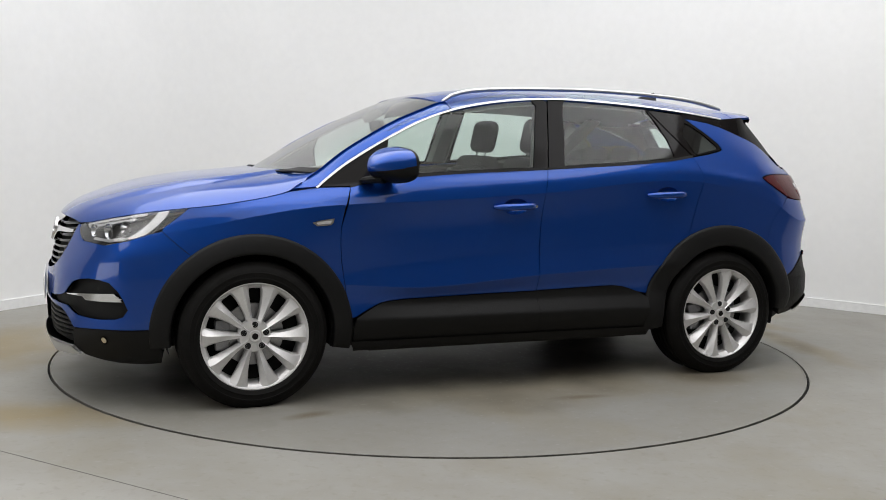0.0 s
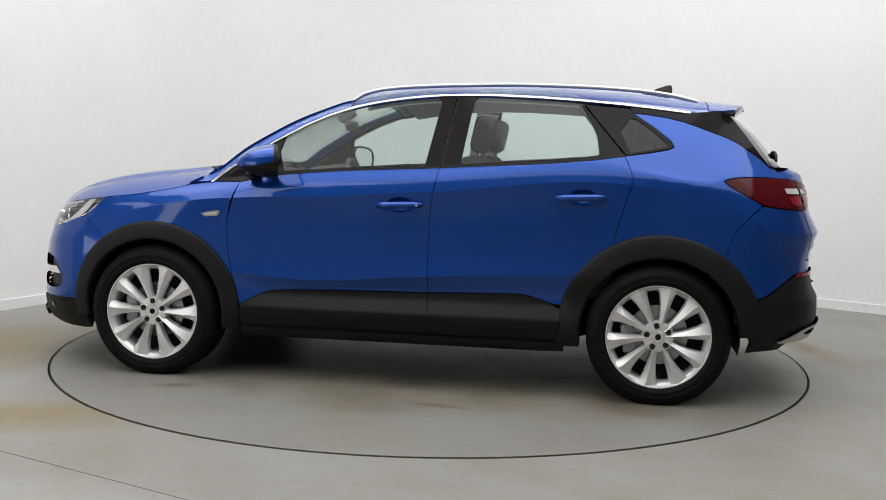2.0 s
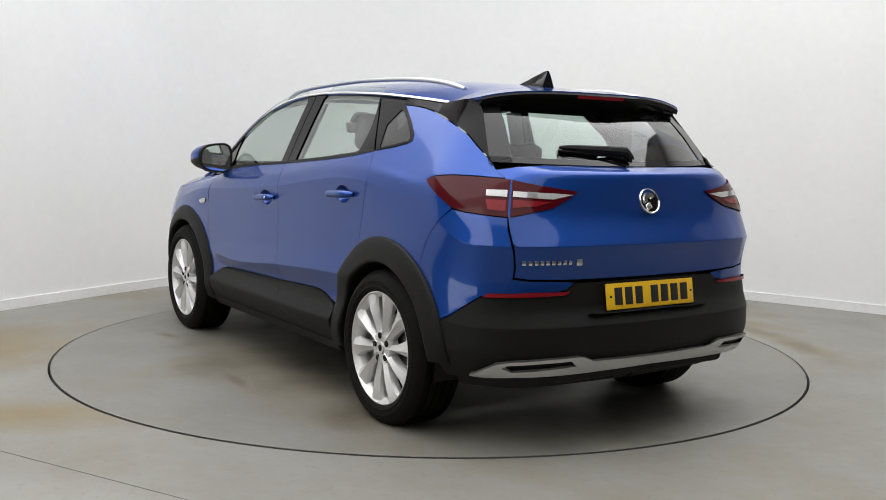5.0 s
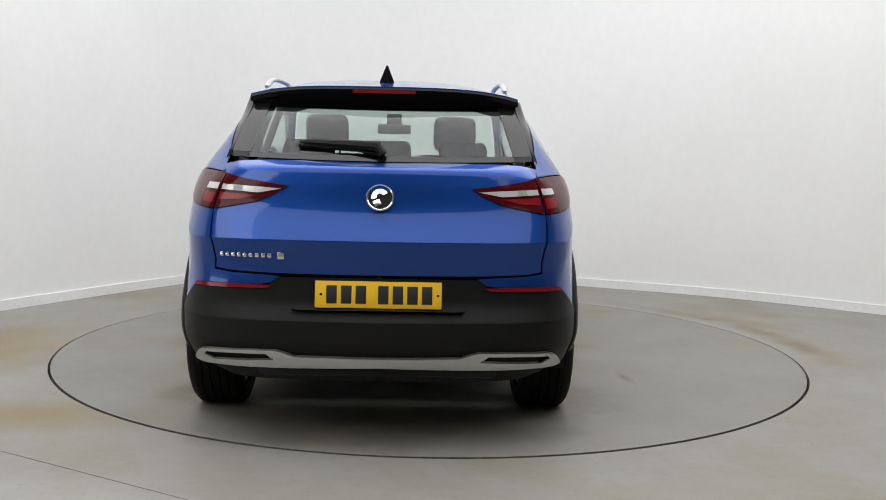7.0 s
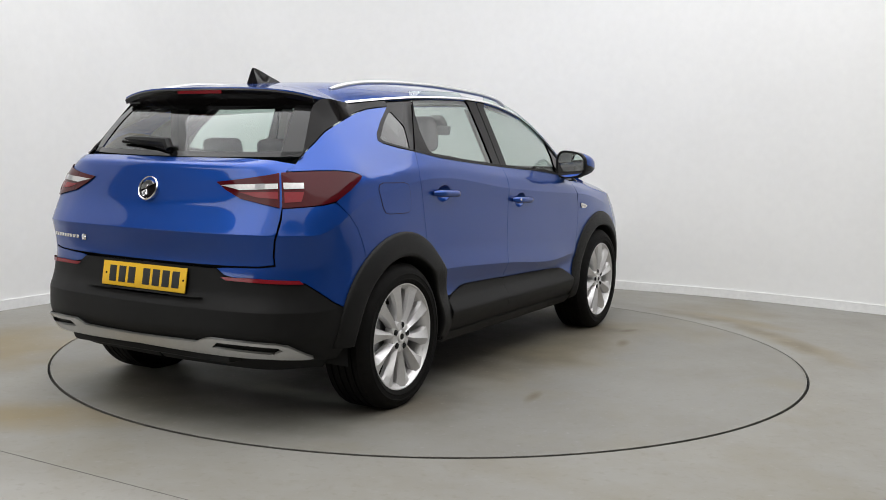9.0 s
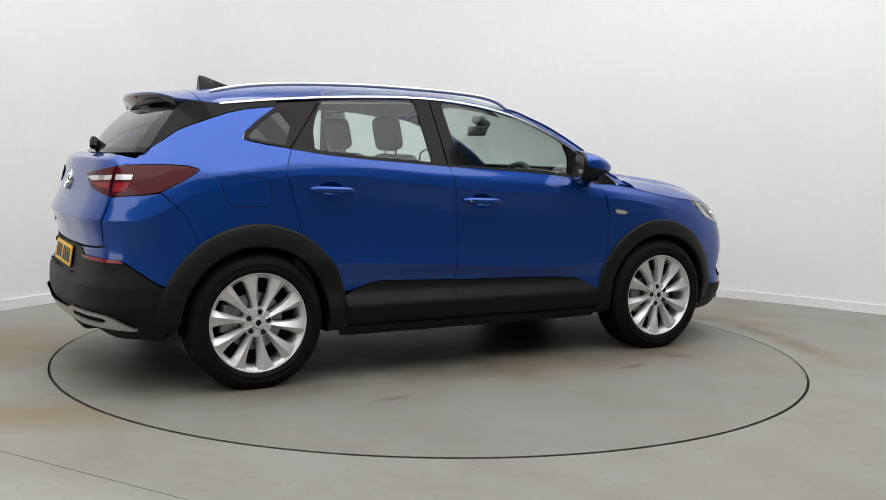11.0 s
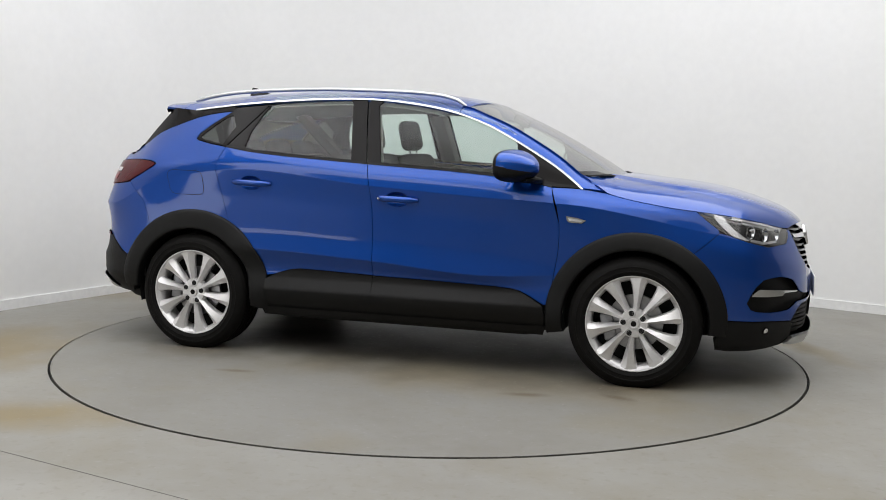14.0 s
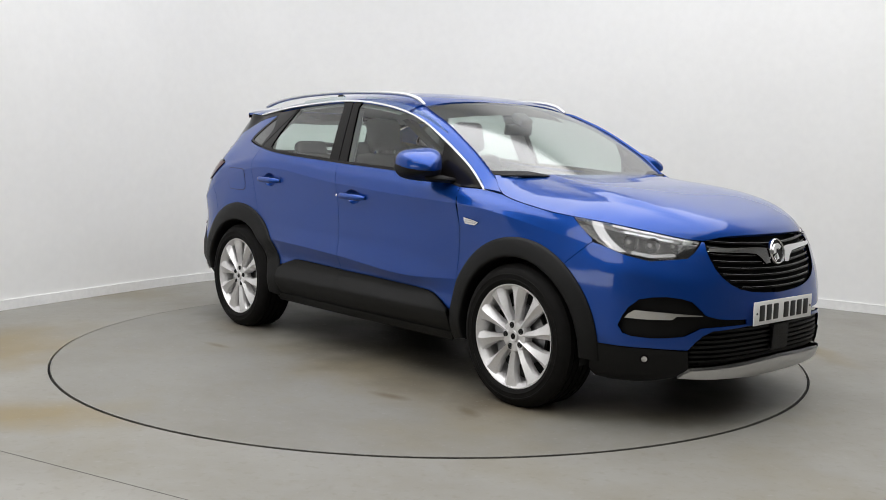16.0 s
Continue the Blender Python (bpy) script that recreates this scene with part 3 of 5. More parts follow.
for side in (1, -1):
    # doors
    d = panel("front_door", BELT + B_SHUT[1:] + CLAD_F[1:] + FRONT_SHUT[:0:-1][:-1], PAINT, car, side=side, holes=[BOWL_F])
    panel("door_cladding", CLAD_F + [(.852, .36), (.846, .292), (-.173, .292)], BLACK, d, "textured black plastic door cladding", side=side, lift=.012, thick=.03, step=.02, surface=clad_form)
    r = panel("rear_door", BELT_R + REAR_SHUT[1:] + arc(HUB_R, HUB_Z, .495, 61, 15) + CLAD_R[1:] + B_SHUT[:0:-1][:-1], PAINT, car, side=side, holes=[BOWL_R])
    panel("door_cladding", CLAD_R + [(-.173, .292), (-.84, .292), (-.848, .36)], BLACK, r, "textured black plastic door cladding", side=side, lift=.012, thick=.03, step=.02, surface=clad_form)
    panel("sill", [(-.88, .29), (.86, .29), (.84, .236), (-.87, .236)], BLACK, car, "black plastic sill trim", side=side, lift=.012, thick=.12)
    for door, bowl, u0, u1, z0 in ((d, BOWL_F, .106, -.134, .962), (r, BOWL_R, -.814, -1.058, 1.026)):
        bm = bmesh.new()
        cu, cz, rows = np.mean([q[0] for q in bowl]), np.mean([q[1] for q in bowl]), []
        for k in np.linspace(0.02, 1, 7):
            a = np.linspace(0, 2 * math.pi, 25)
            q = wall(cu + .074 * k * np.cos(a), cz + .045 * k * np.sin(a), -.004 - .034 * (1 - k**3))
            q[:, 1] *= side
            rows.append(q)
        sheet(bm, np.array(rows), 0, flip=side > 0)
        part("handle_recess", bm, PAINT, door)
        us = np.linspace(u0, u1, 13)
        p = wall(us, np.full(13, z0) + np.linspace(-.004, .004, 13), np.array([.004, .02, .03] + [.034] * 7 + [.03, .02, .004]))
        p[:, 1] *= side
        bm = bmesh.new()
        tube(bm, p, [.011, .016] + [.0185] * 9 + [.016, .011], 10)
        part("door_handle", bm, PAINT, door, smooth=60)
        if u0 > 0:
            bm = bmesh.new()
            q = wall([-.112], [.966], .050)[0]
            lathe(bm, [(.0001, .004), (.007, .003), (.008, 0)], 14, pose(q[0], side * q[1], q[2], 0, 0, 0 if side > 0 else 180))
            part("key_lock", bm, CHROME, door)
    # fender, quarter panel
    panel("front_fender", HOOD_EDGE + HEAD_LOW[:5:-1] + [(1.765, .845), (1.70, .79), (1.645, .745)] + arc(HUB_F, HUB_Z, .475, 53, 172) + FRONT_SHUT[:0:-1], PAINT, car, side=side)
    panel("quarter_panel", [(-1.143, 1.236), (-1.26, 1.252), (-1.36, 1.272), (-1.385, 1.285), (-1.37, 1.315), (-1.29, 1.38), (-1.182, 1.452), (-1.25, 1.447), (-1.34, 1.435), (-1.43, 1.415), (-1.52, 1.385),
                            (-1.614, 1.352), (-1.70, 1.318), (-1.786, 1.274), (-1.89, 1.222), (-1.95, 1.19), (-1.99, 1.165), (-2.034, 1.141), (-1.87, 1.146), (-1.76, 1.147), (-1.686, 1.143), (-1.645, 1.134),
                            (-1.625, 1.124), (-1.65, 1.105), (-1.718, 1.064), (-1.818, 1.012), (-1.75, .95), (-1.694, .89), (-1.655, .80), (-1.64, .735)] + arc(HUB_R, HUB_Z, .495, 128, 62) + REAR_SHUT[:0:-1], PAINT, car, side=side)


def inner_shell():
    """The dark inner body behind the shut lines, down to the floor pan."""
    us = np.concatenate([np.linspace(-2.79, -1.85, 16), np.linspace(-1.8, .95, 30), np.linspace(1.0, 2.82, 22)])
    bm = bmesh.new()
    for side in (1, -1):
        rows = []
        for u in us:
            top = curve([(-2.8, 1.15), (-2.1, 1.14), (-1.95, 1.17), (-1.6, 1.30), (-1.2, 1.25), (-1.14, 1.22), (-.2, 1.14), (.86, 1.04), (1.16, 1.01), (1.64, .93), (2.3, .84), (2.83, .85)], u)[0, 0]
            zs = np.linspace(.26, top, 14)
            rows.append(wall(np.full(14, u), zs, -.04))
        g = np.array(rows)
        g[:, :, 1] *= side
        sheet(bm, g, 0, flip=side < 0)
    # holes for the wheels
    gone = []
    for f in bm.faces:
        c = f.calc_center_median()
        if min(math.hypot(c.x - HUB_F, c.z - HUB_Z), math.hypot(c.x - HUB_R, c.z - HUB_Z)) < .42:
            gone.append(f)
    bmesh.ops.delete(bm, geom=gone, context="FACES")
    return part("inner_shell", bm, LINER, car)


inner_shell()


# ---- bumpers, tailgate ----
POD = [(1.914, .48), (1.935, .525), (1.962, .565), (2.01, .603), (2.07, .613), (2.142, .616), (2.21, .608), (2.262, .592), (2.326, .53), (2.38, .515), (2.446, .507), (2.56, .502), (2.56, .479), (2.42, .478), (2.302, .474),
       (2.226, .437), (2.15, .43), (2.07, .428), (1.98, .434), (1.938, .446)]
GRILLE = [(2.831, .868), (2.7, .868), (2.558, .866), (2.44, .862), (2.362, .855), (2.357, .82), (2.366, .79), (2.39, .745), (2.426, .703), (2.47, .672), (2.522, .648), (2.6, .632), (2.678, .624), (2.831, .619)]
bumper = panel("front_bumper", front_both([(2.831, .614), (2.678, .619), (2.6, .627), (2.522, .643), (2.466, .667), (2.42, .70), (2.384, .742), (2.36, .79), (2.351, .82), (2.352, .855), (2.332, .857)] + HEAD_LOW[:6]
               + [(1.765, .845), (1.70, .79), (1.645, .745)] + arc(HUB_F, HUB_Z, .475, 53, 5, 14) + [(1.83, .386), (2.07, .382), (2.245, .374), (2.278, .41), (2.31, .437), (2.358, .458), (2.594, .469), (2.831, .472)]),
               PAINT, car, holes=[POD, [(5.662 - u, z) for u, z in POD]])
panel("lower_grille_back", front_both([(2.831, .48), (2.58, .478), (2.34, .466), (2.25, .40), (2.22, .28), (2.831, .27)]), LINER, bumper, lift=-.06, step=.06)
for z in np.linspace(.318, .452, 7):
    u0 = 2.262 + max(0, z - .38) * 1.0
    panel("lower_grille_slat", front_both([(2.831, z + .006), (u0, z + .006), (u0, z - .004), (2.831, z - .004)]), BLACK, bumper, lift=-.012 - .02 * abs(z - .38), gap=0, thick=.03, step=.06)
panel("sensor_cover", [(2.76, .46), (2.90, .46), (2.90, .335), (2.76, .335)], BLACK, bumper, lift=.004, thick=.03)
panel("front_skid_plate", front_both([(2.831, .304), (2.67, .298), (2.514, .292), (2.38, .288), (2.258, .283), (2.205, .244), (2.3, .238), (2.45, .232), (2.6, .222), (2.831, .215)]), SILVER, bumper, "satin silver skid plate", lift=.022, thick=.05)
for side in (1, -1):
    o = (lambda pts: pts) if side > 0 else (lambda pts: [(5.662 - u, z) for u, z in pts])
    panel("lower_valance", o([(1.795, .384), (2.07, .381), (2.243, .372), (2.25, .32), (2.258, .288), (2.20, .245), (2.1, .222), (2.0, .21), (1.85, .205), (1.78, .215), (1.765, .26), (1.785, .33)]), BLACK, bumper, "textured black lower valance", lift=.006, thick=.04)
    panel("fog_pocket", o(shrink(POD, -.008).tolist()), BLACK, bumper, "gloss black air pocket", lift=-.035)
    panel("fog_blade", o([(1.945, .516), (1.958, .533), (1.99, .553), (2.13, .545), (2.31, .531), (2.31, .527), (2.19, .527), (2.17, .512), (2.05, .512)]), CHROME, bumper, "chrome blade", lift=-.004, thick=.02, gap=0)
    fog = panel("fog_lamp", o(arc(2.046, .332, .021, 0, 345, 20)), GLOSS, bumper, "small round fog lamp in a dark bezel", lift=.009, gap=0)
    panel("fog_lamp_lens", o(arc(2.046, .332, .014, 0, 345, 16)), REFLECTOR, fog, lift=.011, gap=0, thick=.003)

rear_bumper = panel("rear_bumper", rear_both([(-2.798, .72), (-2.386, .715), (-2.345, .684), (-2.246, .667), (-1.982, .661), (-1.906, .609), (-1.85, .57), (-1.794, .543), (-1.70, .53)]
                    + arc(HUB_R, HUB_Z, .44, 156, 178, 6) + [(-1.80, .31), (-1.90, .312), (-2.05, .325), (-2.3, .333), (-2.798, .336)]), BLACK, car, "textured black lower rear bumper", lift=.004, thick=.05)
SKID = [(-2.798, .394), (-2.6, .394), (-2.454, .395), (-2.42, .41), (-2.382, .42), (-2.25, .417), (-2.094, .408), (-2.045, .396), (-2.01, .374), (-1.97, .350), (-1.93, .334), (-1.935, .326), (-1.98, .325), (-2.05, .330), (-2.11, .335), (-2.28, .337), (-2.446, .338), (-2.798, .346)]
TAILPIPE = [(-2.065, .377), (-2.085, .391), (-2.2, .398), (-2.345, .402), (-2.375, .376), (-2.25, .369), (-2.10, .360)]
panel("rear_skid_plate", rear_both(SKID), SILVER, rear_bumper, "satin silver skid plate with two exhaust openings", lift=.022, thick=.03, step=.02, holes=[TAILPIPE, [(-5.596 - u, z) for u, z in TAILPIPE]])
panel("number_plate_step", rear_both([(-2.798, .586), (-2.47, .586), (-2.44, .592), (-2.798, .592)]), BLACK, rear_bumper, lift=.03, thick=.06)
BUMP_BLUE = [(-1.818, 1.008), (-1.89, .998), (-1.962, .992), (-2.066, .984), (-2.07, .94), (-2.095, .85), (-2.1, .78), (-2.095, .738), (-2.17, .729), (-2.338, .723), (-2.39, .717), (-2.348, .688), (-2.246, .671),
             (-1.982, .665), (-1.906, .613), (-1.85, .574), (-1.794, .547), (-1.70, .534)] + arc(HUB_R, HUB_Z, .495, 153, 128, 10) + [(-1.64, .735), (-1.655, .80), (-1.694, .89), (-1.75, .95)]
GATE = [(-2.798, 1.192), (-2.5, 1.193), (-2.3, 1.194), (-2.1, 1.187), (-2.0, 1.176), (-1.97, 1.172), (-2.0, 1.158), (-2.036, 1.141), (-2.05, 1.08), (-2.066, .99), (-2.076, .94), (-2.1, .85), (-2.106, .78), (-2.10, .744),
        (-2.17, .734), (-2.338, .729), (-2.5, .727), (-2.798, .725)]
gate = panel("tailgate", rear_both(GATE), PAINT, car)
LAMP_IN = [(-2.074, 1.137), (-2.16, 1.124), (-2.242, 1.113), (-2.34, 1.1), (-2.415, 1.09), (-2.36, 1.055), (-2.278, 1.02), (-2.18, 1.004), (-2.076, .986)]
LAMP_OUT = [(-2.068, 1.138), (-1.96, 1.142), (-1.87, 1.145), (-1.76, 1.146), (-1.686, 1.141), (-1.645, 1.132), (-1.627, 1.122), (-1.65, 1.104), (-1.718, 1.064), (-1.818, 1.014), (-1.89, 1.0), (-1.962, .994), (-2.068, .986)]
for side in (1, -1):
    panel("bumper_corner", BUMP_BLUE, PAINT, rear_bumper, "blue painted bumper corner", side=side)
    panel("reflector", [(-2.36, .681), (-2.332, .668), (-1.99, .663), (-2.006, .679), (-2.2, .684)], RED, rear_bumper, "red reflector strip", side=side, lift=.012, gap=0)
    for name, shape, owner in (("tail_lamp_inner", LAMP_IN, gate), ("tail_lamp_outer", LAMP_OUT, car)):
        lamp = panel(name, shape, DARKRED, owner, "dark red tail lamp with a clear strip", side=side, lift=.007, thick=.05)
        for n2, s2, m2 in ((("clear_strip", [(-2.085, 1.090), (-2.085, 1.068), (-2.285, 1.058), (-2.385, 1.076), (-2.3, 1.082)], WHITE_LENS), ("red_segment", [(-2.085, 1.056), (-2.085, 1.024), (-2.20, 1.030), (-2.28, 1.048)], RED)) if owner == gate
                           else (("clear_strip", [(-2.058, 1.094), (-1.965, 1.094), (-1.970, 1.070), (-2.058, 1.067)], WHITE_LENS), ("red_segment", [(-2.056, 1.054), (-1.972, 1.056), (-1.99, 1.015), (-2.056, 1.01)], RED))):
            panel(n2, s2, m2, lamp, side=side, lift=.0095, gap=0, thick=.004, step=.02)
    panel("lens_segment", [(-2.155, 1.0885), (-2.155, 1.0665), (-2.205, 1.0640), (-2.205, 1.0865)], ALLOY_IN, gate, "grey lens segment", side=side, lift=.0115, gap=0, thick=.003, step=.02)
    if side < 0:
        flap = [(-1.525, 1.06), (-1.515, 1.08), (-1.49, 1.088), (-1.32, 1.086), (-1.29, 1.078), (-1.275, 1.05), (-1.264, .985), (-1.268, .957), (-1.29, .944), (-1.45, .945), (-1.48, .952), (-1.50, .98)]
        panel("fuel_flap_gap", shrink(flap, -.003).tolist(), GAP, car, side=side, lift=.0008, gap=0, thick=.003, edge=.0005)
        panel("fuel_flap", flap, PAINT, car, side=side, lift=.0022, gap=0, thick=.003, edge=.001)


def bowed(edge, middle, n, px=2.0, pz=2.0, lift=None):
    """A sheet between an edge curve, its mirror and a middle curve."""
    rows = []
    for e, m in zip(np.asarray(edge, float), np.asarray(middle, float)):
        w = np.linspace(-1, 1, n)
        x = e[0] + (m[0] - e[0]) * (1 - np.abs(w) ** px)
        z = e[2] + (m[2] - e[2]) * (1 - np.abs(w) ** pz)
        row = np.stack([x, e[1] * w, z], 1)
        if lift:
            row[:, 2] += lift(row)
        rows.append(row)
    return np.array(rows)


def refine(points, n):
    p = np.asarray(points, float)
    s = np.concatenate([[0], np.cumsum(np.linalg.norm(np.diff(p, axis=0), axis=1))])
    m = np.zeros_like(p)
    m[1:-1] = (p[2:] - p[:-2]) / (s[2:] - s[:-2])[:, None]
    m[0], m[-1] = (p[1] - p[0]) / (s[1] - s[0]), (p[-1] - p[-2]) / (s[-1] - s[-2])
    return hermite(s, p, m, np.linspace(0, s[-1], n))


# hood
edge_uz = [(2.355, .860), (2.27, .868), (2.18, .882), (2.09, .897), (1.93, .918), (1.8, .936), (1.64, .954), (1.5, .969), (1.35, .992), (1.25, 1.011), (1.165, 1.034)]
hood_edge = [tuple(wall(u, z, -.003)[0]) for u, z in edge_uz] + [(1.09, .765, 1.072), (1.01, .712, 1.122)]
hood_mid = [(2.185, 0, .884), (2.168, 0, .904), (2.14, 0, .924), (2.09, 0, .952), (2.0, 0, .984), (1.9, 0, 1.013), (1.77, 0, 1.044), (1.63, 0, 1.070), (1.5, 0, 1.086), (1.4, 0, 1.095), (1.31, 0, 1.105), (1.25, 0, 1.111), (1.19, 0, 1.117)]


def dome(row):
    y0 = np.interp(row[:, 0], [1.1, 1.22, 1.45, 1.6, 1.75, 1.95, 2.08, 2.2], [.44, .48, .54, .56, .56, .495, .42, .32])
    t = np.clip((y0 - np.abs(row[:, 1])) / .034 + .5, 0, 1)
    fade = np.clip((2.16 - row[:, 0]) / .35, 0, 1)
    return .013 * t * t * (3 - 2 * t) * fade


bm = bmesh.new()
sheet(bm, bowed(refine(hood_edge, 44), refine(hood_mid, 44), 61, 2.4, 4.6, dome), .02, flip=True)
hood = part("hood", bm, PAINT, car, smooth=50)

# windscreen, pillars, roof
screen_edge = [(1.0, .712, 1.124), (.87, .704, 1.222), (.72, .684, 1.312), (.57, .662, 1.391), (.42, .640, 1.451), (.30, .616, 1.492)]
screen_mid = [(1.163, 0, 1.122), (.985, 0, 1.227), (.817, 0, 1.323), (.65, 0, 1.408), (.493, 0, 1.482), (.36, 0, 1.536)]
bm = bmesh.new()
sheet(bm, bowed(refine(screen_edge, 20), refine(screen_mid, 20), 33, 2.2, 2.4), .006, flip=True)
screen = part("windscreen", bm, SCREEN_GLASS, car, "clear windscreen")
band_e = [(1.0, .712, 1.1225), (.975, .709, 1.143)]
band_m = [(1.160, 0, 1.1205), (1.125, 0, 1.140)]
bm = bmesh.new()
sheet(bm, bowed(band_e, band_m, 33, 2.2, 2.4) + np.array((0, 0, .003)), .004, flip=True)
part("screen_base_band", bm, GLOSS, screen)
bm = bmesh.new()
g0 = bowed([(1.01, .708, 1.108), (.99, .70, 1.122)], [(1.21, 0, 1.108), (1.165, 0, 1.124)], 33, 2.2, 2.4)
sheet(bm, g0, .03, flip=True)
part("scuttle", bm, BLACK, car, "black plastic scuttle under the windscreen")

ROOF_MID = [(.42, 1.507), (.36, 1.535), (.3, 1.554), (.15, 1.580), (0, 1.595), (-.3, 1.606), (-.7, 1.606), (-1.1, 1.589), (-1.45, 1.556), (-1.7, 1.528), (-1.85, 1.511)]


def roof_edge(x):
    x = np.atleast_1d(np.asarray(x, float))
    xs = np.maximum(x, -1.47)
    p = wall(xs, chrome_z(xs) + .002)
    e = wall([-1.47], [1.461])[0]
    back = curve([(-1.86, .578, 1.487), (-1.7, .598, 1.481), (-1.58, e[1] - .012, 1.472), (-1.47, e[1], e[2])], np.minimum(x, -1.47))
    return np.where(x < -1.47, back[:, 0], p[:, 1]), np.where(x < -1.47, back[:, 1], p[:, 2])


def top(x, y):
    ye, ze = roof_edge(x)
    zm = curve(ROOF_MID, x)[:, 0]
    return ze + (zm - ze) * (1 - np.clip(np.abs(y) / ye, 0, 1) ** 3.2)


def roof_grid(x0, x1, n, k=41, bow0=0.0, bow1=0.0, drop=0.0):
    rows = []
    for s in np.linspace(0, 1, n):
        w = np.sin(np.linspace(-1, 1, k) * math.pi / 2) ** 1
        x = (x0 + bow0 * (1 - w * w)) * (1 - s) + (x1 + bow1 * (1 - w * w)) * s
        ye, _ = roof_edge(x)
        rows.append(np.stack([x, ye * w, top(x, ye * w) - drop], 1))
    return np.array(rows)


bm = bmesh.new()
sheet(bm, roof_grid(.29, -1.555, 46, 41, .07, -.0), .012, flip=True)
part("roof", bm, PAINT, car)
bm = bmesh.new()
sheet(bm, roof_grid(.20, -1.60, 24, 21, .07, 0, .035), 0)
part("headliner", bm, LINING, car, "light grey fabric headliner")
bm = bmesh.new()
g0 = roof_grid(-1.56, -1.685, 8, 41, 0, -.10)
sheet(bm, g0, .012, flip=True)
spoiler = part("roof_spoiler", bm, PAINT, car, "blue roof spoiler with a gloss black underside")
tip = g0[-1]
low = tip.copy()
low[:, 0] += .03 + .03 * (1 - (tip[:, 1] / .6) ** 2)
low[:, 1] *= .985
low[:, 2] = 1.415 + .012 * (np.abs(tip[:, 1]) / .58) ** 2
bm = bmesh.new()
rows = np.array([tip + (0, 0, -.006), tip + (-.006, 0, -.014), tip + (.004, 0, -.035), .45 * tip + .55 * low, low, low + (.12, 0, .03)])
sheet(bm, rows, 0, flip=True)
part("spoiler_face", bm, GLOSS, spoiler)
bm = bmesh.new()
m1 = tip[np.abs(tip[:, 1]) < .17]
sheet(bm, np.array([m1 + (-.009, 0, -.016), m1 + (-.006, 0, -.03)]), .006, flip=True)
part("brake_lamp", bm, RED, spoiler, "red high brake lamp")

glass_edge = [(-1.66, .583, 1.44), (-1.73, .611, 1.362), (-1.79, .638, 1.28), (-1.838, .66, 1.203)]
glass_mid = [(-1.76, 0, 1.43), (-1.85, 0, 1.355), (-1.92, 0, 1.273), (-1.985, 0, 1.192)]
bm = bmesh.new()
sheet(bm, bowed(refine(glass_edge, 12), refine(glass_mid, 12), 31, 2.6, 2.2), .006, flip=True)
part("rear_window", bm, GLASS, gate, "tinted rear window")
bm = bmesh.new()
e = np.array(refine(glass_edge, 12))
for side in (1, -1):
    a = bowed(e, np.array(refine(glass_mid, 12)), 31, 2.6, 2.2)
    strip = a[:, 28:31] if side > 0 else a[:, 0:3]
    sheet(bm, strip + np.array((-.003, 0, .002)), 0, flip=True)
bot = bowed(e, np.array(refine(glass_mid, 12)), 31, 2.6, 2.2)[10:, :]
sheet(bm, bot + np.array((-.003, 0, .002)), 0, flip=True)
part("window_border", bm, BORDER, gate)

